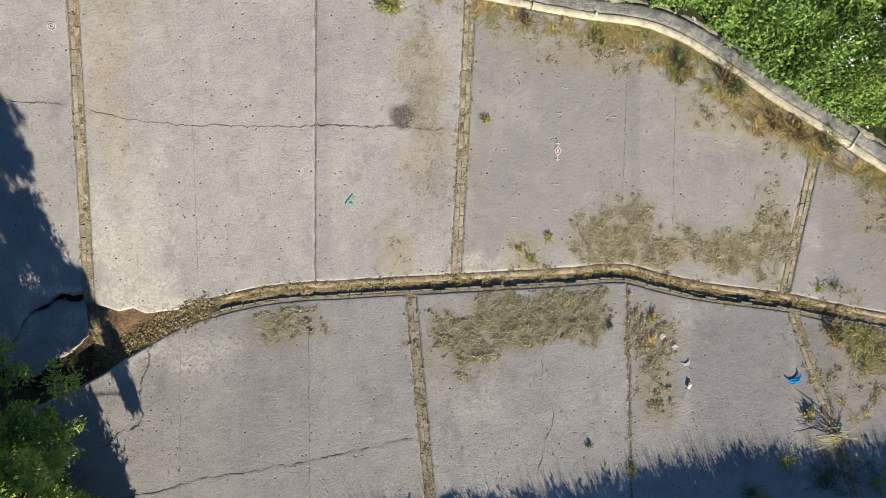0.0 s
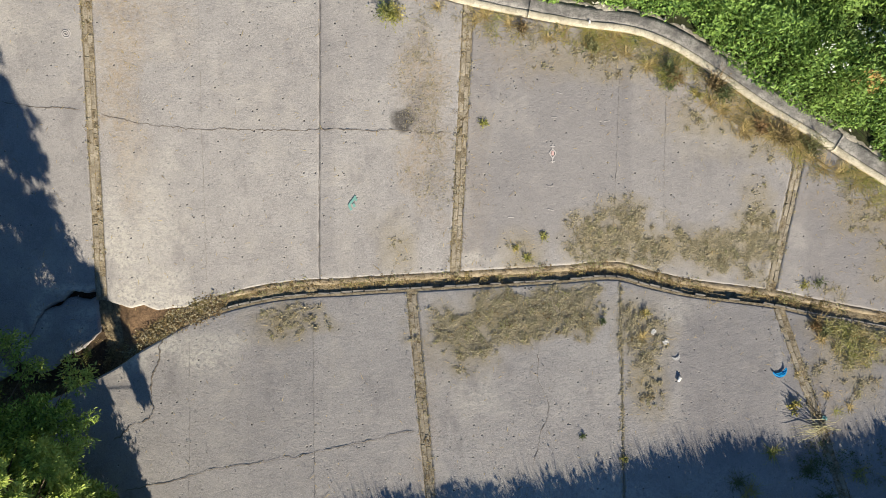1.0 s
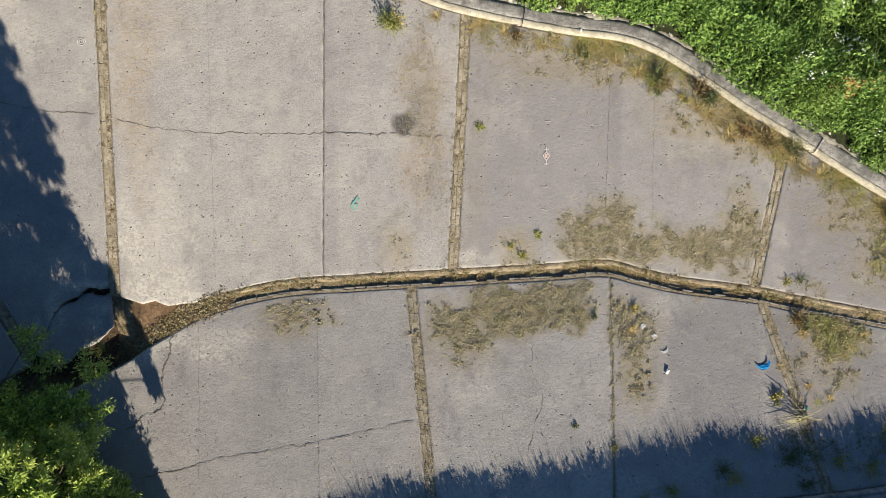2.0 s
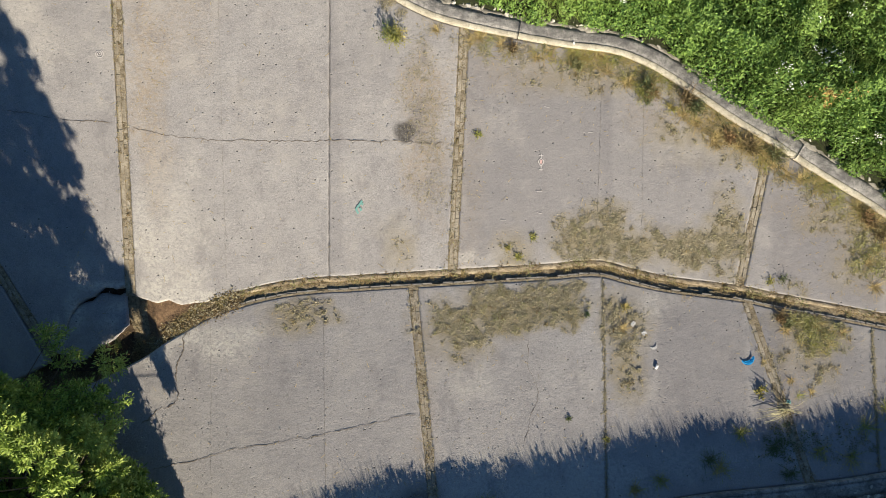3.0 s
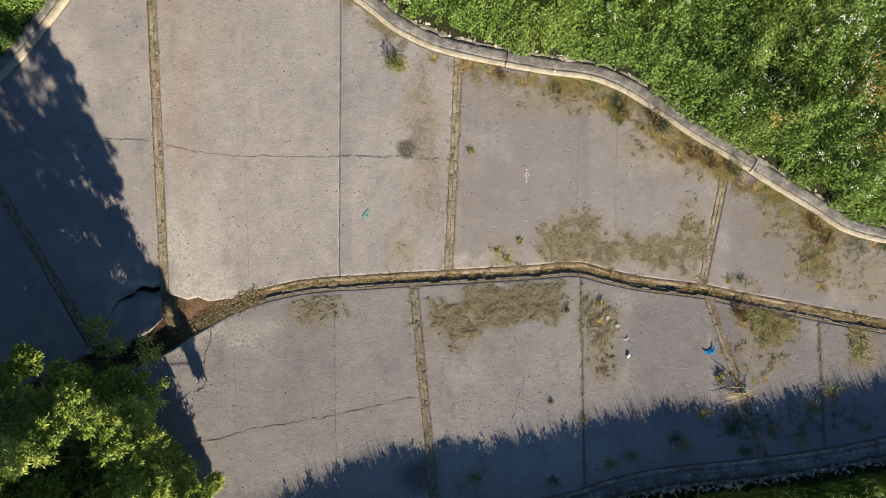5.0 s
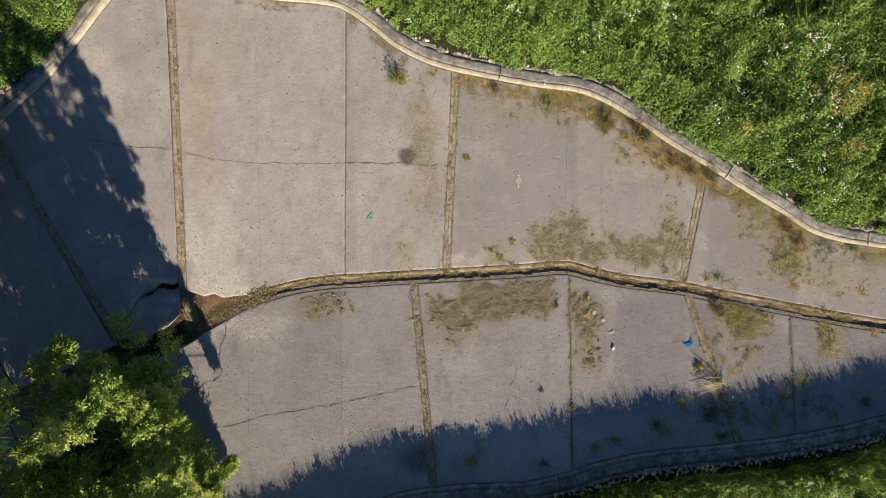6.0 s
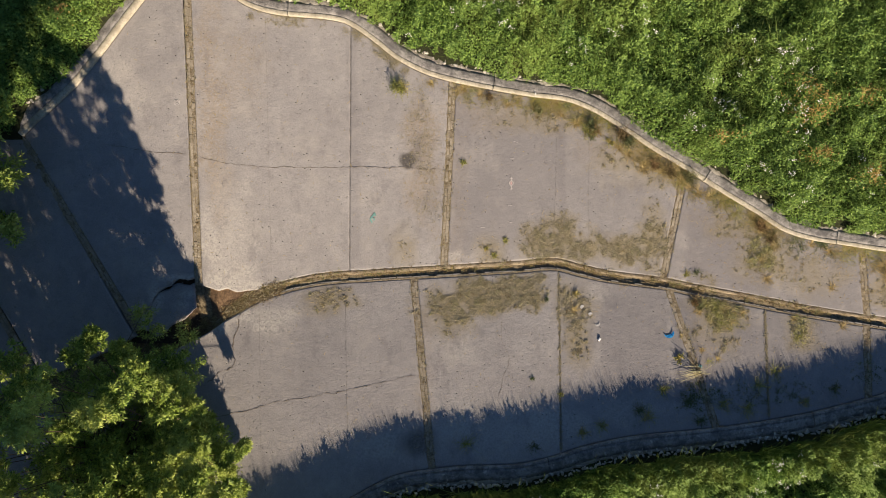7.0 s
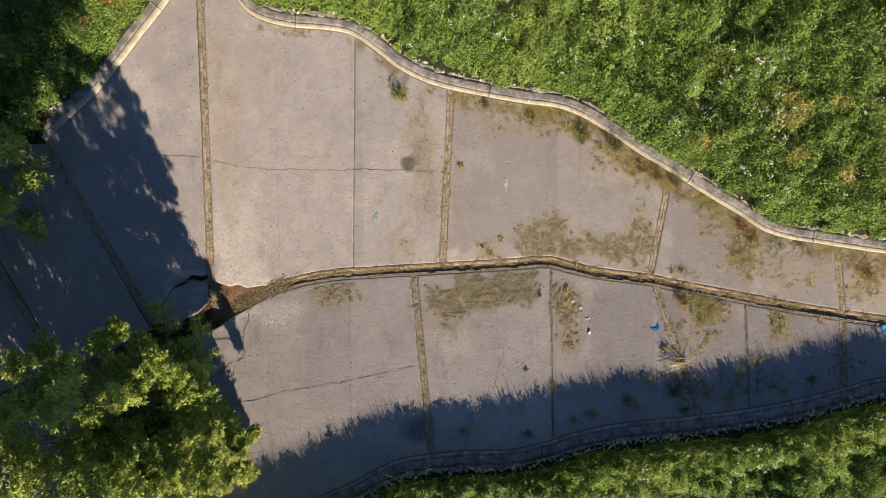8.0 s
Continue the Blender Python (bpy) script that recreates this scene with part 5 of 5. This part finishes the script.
# ---------------------------------------------------------------- litter
def crumple(name, x, y, size, mat, seed, label, category, lift=0.0, shape=(1.0, 0.7, 0.4), hollow=False):
    """A crushed scrap of sheet with thickness."""
    r = rng(seed)
    bm = bmesh.new()
    if hollow:
        bmesh.ops.create_grid(bm, x_segments=9, y_segments=5, size=0.5)
        for v in bm.verts:
            a = v.co.x * 2.6
            rad = 0.5 + v.co.y * 0.35 * math.cos(v.co.x * 2.6)
            v.co = Vector((math.sin(a) * rad, -math.cos(a) * rad + 0.25, 0.25 + 0.25 * v.co.y + 0.06 * r.normal()))
    else:
        bmesh.ops.create_grid(bm, x_segments=8, y_segments=8, size=0.5)
        for v in bm.verts:
            k = noise.noise(Vector((v.co.x * 4 + seed, v.co.y * 4, 0)))
            d = max(0.0, 1 - 1.1 * v.co.length + 0.5 * k)
            v.co = Vector((v.co.x * (0.75 + 0.5 * k), v.co.y * (0.75 - 0.4 * k), 0.2 + 0.5 * d * abs(noise.noise(v.co * 7 + Vector((seed, 3, 1)))) + 0.15 * k))
    bmesh.ops.solidify(bm, geom=bm.faces[:], thickness=0.02)
    low = min(v.co.z for v in bm.verts)
    for v in bm.verts:
        v.co = Vector((v.co.x * size * shape[0], v.co.y * size * shape[1], (v.co.z - low) * size * shape[2]))
    bmesh.ops.rotate(bm, verts=bm.verts, matrix=Matrix.Rotation(r.uniform(0, 6.28) if not hollow else 0.35, 3, "Z"))
    ob = part(name, bm, mat, None, label)
    ob.location = (x, y, float(floor_z(x, y)) + 0.009 + lift)
    return tagged(ob, category=category)


def cup(x, y):
    """A small cup lying on its side."""
    z = float(floor_z(x, y))
    ob = tagged(empty("plastic_cup", (x, y, z + 0.008)), "small white plastic cup lying on concrete", "cup")
    way = Matrix.Translation((0, 0, 0.016)) @ Matrix.Diagonal((0.9, 0.9, 0.42, 1)) @ Matrix.Rotation(radians(62), 4, "Z") @ Matrix.Rotation(radians(88), 4, "Y")
    bm = bmesh.new()
    rings = [(0.026, -0.05), (0.029, -0.02), (0.034, 0.02), (0.037, 0.045), (0.034, 0.044), (0.030, 0.01), (0.024, -0.045)]
    loops = [[bm.verts.new(way @ Vector((rad * math.cos(k * 0.3927), rad * math.sin(k * 0.3927), h))) for k in range(16)] for rad, h in rings]
    for a, b in zip(loops, loops[1:]):
        for k in range(16):
            bm.faces.new((a[k], a[(k + 1) % 16], b[(k + 1) % 16], b[k]))
    bm.faces.new(loops[0][::-1])
    bm.faces.new(loops[-1])
    part("cup_wall", bm, WHITE, ob, smooth=True)
    bm = bmesh.new()
    tube(bm, [way @ Vector((0.038 * math.cos(k * 0.3927), 0.038 * math.sin(k * 0.3927), 0.046)) for k in range(17)], 0.003, 0.003, 5)
    part("rim", bm, WHITE, ob, smooth=True)


cup(4.35, -2.47)
crumple("plastic_scrap", 6.22, -2.33, 0.26, BLUE, 3, "curved scrap of bright blue plastic on concrete", "plastic", 0.0, (1.0, 1.0, 0.26), True)
crumple("plastic_sheet", 12.75, -2.42, 0.34, BLUE, 5, "crumpled blue plastic sheet in the shade", "plastic")
crumple("plastic_scrap", 3.90, -1.60, 0.13, FILM, 7, "crumpled clear plastic scrap among moss", "plastic", 0.0, (1.0, 0.8, 0.3))
crumple("plastic_scrap", 4.12, -1.79, 0.13, FILM, 8, "small crumpled clear plastic scrap", "plastic", 0.0, (0.8, 1.0, 0.22))
crumple("plastic_scrap", 4.31, -2.06, 0.16, FILM, 9, "thin curved clear plastic scrap", "plastic", 0.0, (0.9, 1.0, 0.12), True)
crumple("plastic_scrap", 7.02, -3.18, 0.12, TEAL, 10, "small teal plastic scrap among straw", "plastic")
for k, (x, y) in enumerate([(4.42, -5.22), (4.52, -5.28), (4.62, -5.20), (4.70, -5.27), (4.48, -5.35), (4.83, -5.24), (4.58, -5.38), (2.95, -5.72), (6.15, -5.02)]):
    crumple("paper_scrap", x, y, 0.07 + 0.02 * (k % 3), WHITE, 20 + k, "white paper scrap on the shaded kerb", "paper", 0.055)
crumple("paper_scrap", 2.62, 4.0, 0.07, WHITE, 40, "white paper scrap on the pale kerb lip", "paper", 0.1)


def stalks(x, y, seed):
    """A sheaf of bare dry stalks, fanned out."""
    r = rng(seed)
    z = float(floor_z(x, y))
    ob = tagged(empty("dry_stalks", (x, y, z)), "sheaf of dry pale stalks lying across a brick joint", "stalks")
    for k in range(26):
        a = radians(r.uniform(168, 215)) if k < 19 else radians(r.uniform(-20, 60))
        ln = r.uniform(0.35, 0.72) if k < 19 else r.uniform(0.15, 0.35)
        rise = r.uniform(0.02, 0.34)
        s0 = Vector((r.normal() * 0.04, r.normal() * 0.05, 0.01))
        e = s0 + Vector((math.cos(a) * ln, math.sin(a) * ln * 0.6, rise))
        bm = bmesh.new()
        tube(bm, [s0, s0.lerp(e, 0.5) + Vector((r.normal() * 0.03, r.normal() * 0.03, 0.04)), e], 0.0055, 0.0025, 5)
        part("stalk", bm, STRAW, ob)


for k, (x, y, q) in enumerate([(4.10, 3.17, 0.34), (4.22, 3.05, 0.26), (4.93, 2.92, 0.36), (5.1, 2.75, 0.3), (5.78, 2.14, 0.26), (6.2, 2.0, 0.34), (6.72, 1.80, 0.36), (8.62, 0.55, 0.3), (8.9, 0.2, 0.28), (7.08, -1.62, 0.2), (6.93, -1.5, 0.18), (1.42, 3.93, 0.2), (2.72, 3.6, 0.2), (12.2, -0.8, 0.34)]):
    weed("kerb_weed", x, y, q, (GREY_WEED, RUSTY, BROWN)[k % 3], 760 + k, ("grey-green weed", "rust-brown withered weed", "dark brown withered weed")[k % 3] + " standing at the kerb's foot", blades=int(60 + 150 * q), lean=0.55, leaf=0.035, wide=0.008)
weed("weed", -6.66, -2.0, 0.2, LIME, 790, "yellow-green weed at the rim of the washed-out hole", blades=60, lean=0.8, leaf=0.03)
STRAW = make_plain("pale_straw", (0.55, 0.50, 0.30), 0.7, (0.42, 0.40, 0.20))
stalks(6.98, -3.32, 700)
weed("wilted_weed", 6.45, -2.97, 0.14, LIME, 702, "pale yellow-green wilted weed lying flat", blades=26, lean=2.2, leaf=0.07, wide=0.012)
weed("straw_tuft", 6.55, -2.38, 0.12, DRY, 703, "golden straw beside the blue scrap", "grass tuft", blades=50, lean=1.6)
weed("straw_tuft", 7.25, -3.05, 0.18, LIME, 704, "yellow straw lying over moss", "grass tuft", blades=40, lean=1.8, drift=(0.8, -0.5))


# ---------------------------------------------------------------- paint marks
def mark(name, strokes, mat, label, wide=0.022):
    """Painted strokes, 3 mm over the concrete."""
    bm = bmesh.new()
    for pts in strokes:
        c = curve(pts, 0.02)
        ns = normals(c) * wide / 2
        row = [[bm.verts.new((*(p + s * n * (0.7 + 0.5 * random.random())), float(floor_z(*p)) + 0.011)) for s in (-1, 1)] for p, n in zip(c, ns)]
        for a, b in zip(row, row[1:]):
            bm.faces.new((a[0], b[0], b[1], a[1]))
    ob = part(name, bm, mat, None, label)
    return tagged(ob, category="paint mark")


mx, my = 2.01, 1.70
mark("painted_mark", [[(mx, my + 0.07), (mx + 0.055, my), (mx, my - 0.09)], [(mx, my + 0.07), (mx - 0.055, my), (mx, my - 0.09)], [(mx - 0.045, my + 0.125), (mx + 0.045, my + 0.12)], [(mx, my + 0.16), (mx, my + 0.07)],
                      [(mx - 0.04, my - 0.16), (mx + 0.04, my - 0.15)], [(mx, my - 0.09), (mx, my - 0.18)]], CHALK, "faded white painted diamond with crossed ends", 0.018)
mark("painted_core", [[(mx, my + 0.035), (mx, my - 0.04)]], PINK, "faded pink paint inside the diamond", 0.045)
for x, y, tilt in ((2.12, 2.78, -0.05), (2.03, 2.35, 0.0), (1.98, 1.10, 0.0), (1.99, 0.66, -0.04), (1.25, 0.52, 0.0), (3.0, 2.28, 0.02)):
    mark("painted_tick", [[(x - 0.055, y - tilt * 0.3), (x + 0.055, y + tilt * 0.3)]], CHALK, "short white painted tick on concrete", 0.012)
mark("painted_blot", [[(-1.62, 0.92), (-1.66, 0.86), (-1.70, 0.80)], [(-1.66, 0.88), (-1.60, 0.84)], [(-1.70, 0.82), (-1.74, 0.75), (-1.70, 0.66)], [(-1.67, 0.78), (-1.64, 0.72)]], TEAL, "worn turquoise paint blot on concrete", 0.045)
swirl = [(-6.76 + (0.012 + 0.0042 * k) * math.cos(k * 0.75), 3.80 + (0.012 + 0.0042 * k) * math.sin(k * 0.75)) for k in range(19)]
mark("painted_disc", [swirl], CHALK, "worn round white paint mark", 0.017)


# ---------------------------------------------------------------- crumbs, straw and flowers
def litter_straw(n, seed):
    r = rng(seed)
    x, y = r.uniform(-8, 12.6, n), r.uniform(-5.4, 6.0, n)
    near = np.maximum(blots(x, y, MOSS, 21, 0.8), blots(x, y, RUST, 31, 0.8))
    edge = np.exp(-np.abs(np.interp(x, KERB_R[:, 0], KERB_R[:, 1]) - y) / 0.5)
    ok = (y < np.interp(x, KERB_R[:, 0], KERB_R[:, 1])) & (y > np.interp(x, KERB_B[:, 0], KERB_B[:, 1])) & (np.abs(y - gully_y(x)) > 0.2)
    ok &= r.random(n) < 0.05 + 0.5 * near + 0.75 * edge * (x > -0.5) + 0.10 * (x > 6)
    x, y = x[ok], y[ok]
    m = len(x)
    yaw = r.uniform(0, 6.283, m)
    way = np.stack([np.cos(yaw), np.sin(yaw), np.full(m, 0.05)], 1)
    ln = r.uniform(0.03, 0.10, m)
    bend = np.stack([r.normal(0, 0.4, m), r.normal(0, 0.4, m), r.uniform(0, 0.12, m)], 1) * ln[:, None]
    v, q, t = blade_arrays(np.stack([x, y, floor_z(x, y) + 0.012], 1), way, ln, r.uniform(0.004, 0.010, m), bend)
    return tagged(mesh_object("straw_litter", v, q, t, DRY), "loose dry straw scattered over the concrete", "straw", kind="stuff")


litter_straw(26000, 800)


def crumbs(n, seed):
    """Grit and small stones."""
    r = rng(seed)
    x, y = r.uniform(-9, 13, n), r.uniform(-5.6, 6.2, n)
    ok = (y < np.interp(x, KERB_R[:, 0], KERB_R[:, 1])) & (y > np.interp(x, KERB_B[:, 0], KERB_B[:, 1])) & (np.abs(y - gully_y(x)) > 0.25)
    x, y = x[ok], y[ok]
    m = len(x)
    q = 0.003 + 0.010 * r.random(m) ** 3
    shape = np.array([(1, 0, 0), (0, 1, 0), (-1, 0, 0), (0, -1, 0), (0, 0, 1), (0, 0, -1)], float)
    v = shape[None] * (q[:, None, None] * r.uniform(0.6, 1.3, (m, 6, 1))) + np.stack([x, y, floor_z(x, y) + 0.008 + q * 0.4], 1)[:, None]
    f = np.array([(0, 1, 4), (1, 2, 4), (2, 3, 4), (3, 0, 4), (1, 0, 5), (2, 1, 5), (3, 2, 5), (0, 3, 5)])
    t = (np.arange(m)[:, None, None] * 6 + f[None]).reshape(-1, 3)
    return tagged(mesh_object("grit", v.reshape(-1, 3), None, t, GRIT), "scattered grit and small stones on the concrete", "grit", kind="stuff")


GRIT = make_mortar("grit", (0.20, 0.18, 0.16), (0.46, 0.43, 0.40), 0.002)
crumbs(5000, 810)


def flowers(n, seed):
    """White umbels standing over the weeds, in drifts."""
    r = rng(seed)
    x, y = r.uniform(-5.5, 13.5, n * 14), r.uniform(-7.5, 8.5, n * 14)
    d, lower = bank_d(x, y)
    ok = (d > 0.25) & (fbm(x * 1.1, y * 1.1, 91, 2) > 0.60)
    x, y, d, lower = x[ok][:n], y[ok][:n], d[ok][:n], lower[ok][:n]
    z = bank_z(x, y) + weed_height(x, y, d, lower) * 1.02 + 0.03
    V, F, k = [], [], 0
    for a in range(len(x)):
        m = int(r.integers(5, 14))
        p = np.stack([x[a] + r.normal(0, 0.035, m), y[a] + r.normal(0, 0.035, m), z[a] + r.normal(0, 0.015, m)], 1)
        yaw = r.uniform(0, 6.28, m)
        v, t = leaf_arrays(p, np.stack([np.cos(yaw), np.sin(yaw), np.zeros(m)], 1), unit(r.normal(0, 0.4, (m, 3)) + [0.2, -0.4, 1]), r.uniform(0.018, 0.04, m), r.uniform(0.015, 0.03, m), 0.1)
        V.append(v), F.append(t + k)
        k += len(v)
    return tagged(mesh_object("white_flowers", np.vstack(V), None, np.vstack(F), PETAL), "small white flower heads over the green weeds", "flowers", kind="stuff")


flowers(330, 820)


def dead_patch(seed):
    r = rng(seed)
    V, F, k = [], [], 0
    for cx, cy, s in ((9.35, 3.75, 0.38), (9.5, 3.3, 0.3), (10.7, 3.75, 0.2), (11.0, 1.8, 0.25), (9.6, 2.3, 0.2), (7.2, 2.75, 0.15), (-3.9, 7.0, 0.4), (-7.9, 7.0, 0.4), (-8.6, 6.4, 0.22), (-9.1, 5.8, 0.15)):
        m = int(900 * s)
        p = np.stack([r.normal(cx, s, m), r.normal(cy, s * 0.6, m)], 1)
        d, lower = bank_d(p[:, 0], p[:, 1])
        z = bank_z(p[:, 0], p[:, 1]) + weed_height(p[:, 0], p[:, 1], d, lower) * 0.95
        yaw = r.uniform(0, 6.28, m)
        v, t = leaf_arrays(np.column_stack([p, z]), np.stack([np.cos(yaw), np.sin(yaw), r.normal(0, 0.3, m)], 1), unit(r.normal(0, 0.5, (m, 3)) + [0.2, -0.4, 1]), r.uniform(0.03, 0.08, m), r.uniform(0.015, 0.035, m))
        V.append(v), F.append(t + k)
        k += len(v)
    return tagged(mesh_object("dead_leaves", np.vstack(V), None, np.vstack(F), DEAD), "patches of orange dead leaves in the weeds", "leaves", kind="stuff")


dead_patch(830)
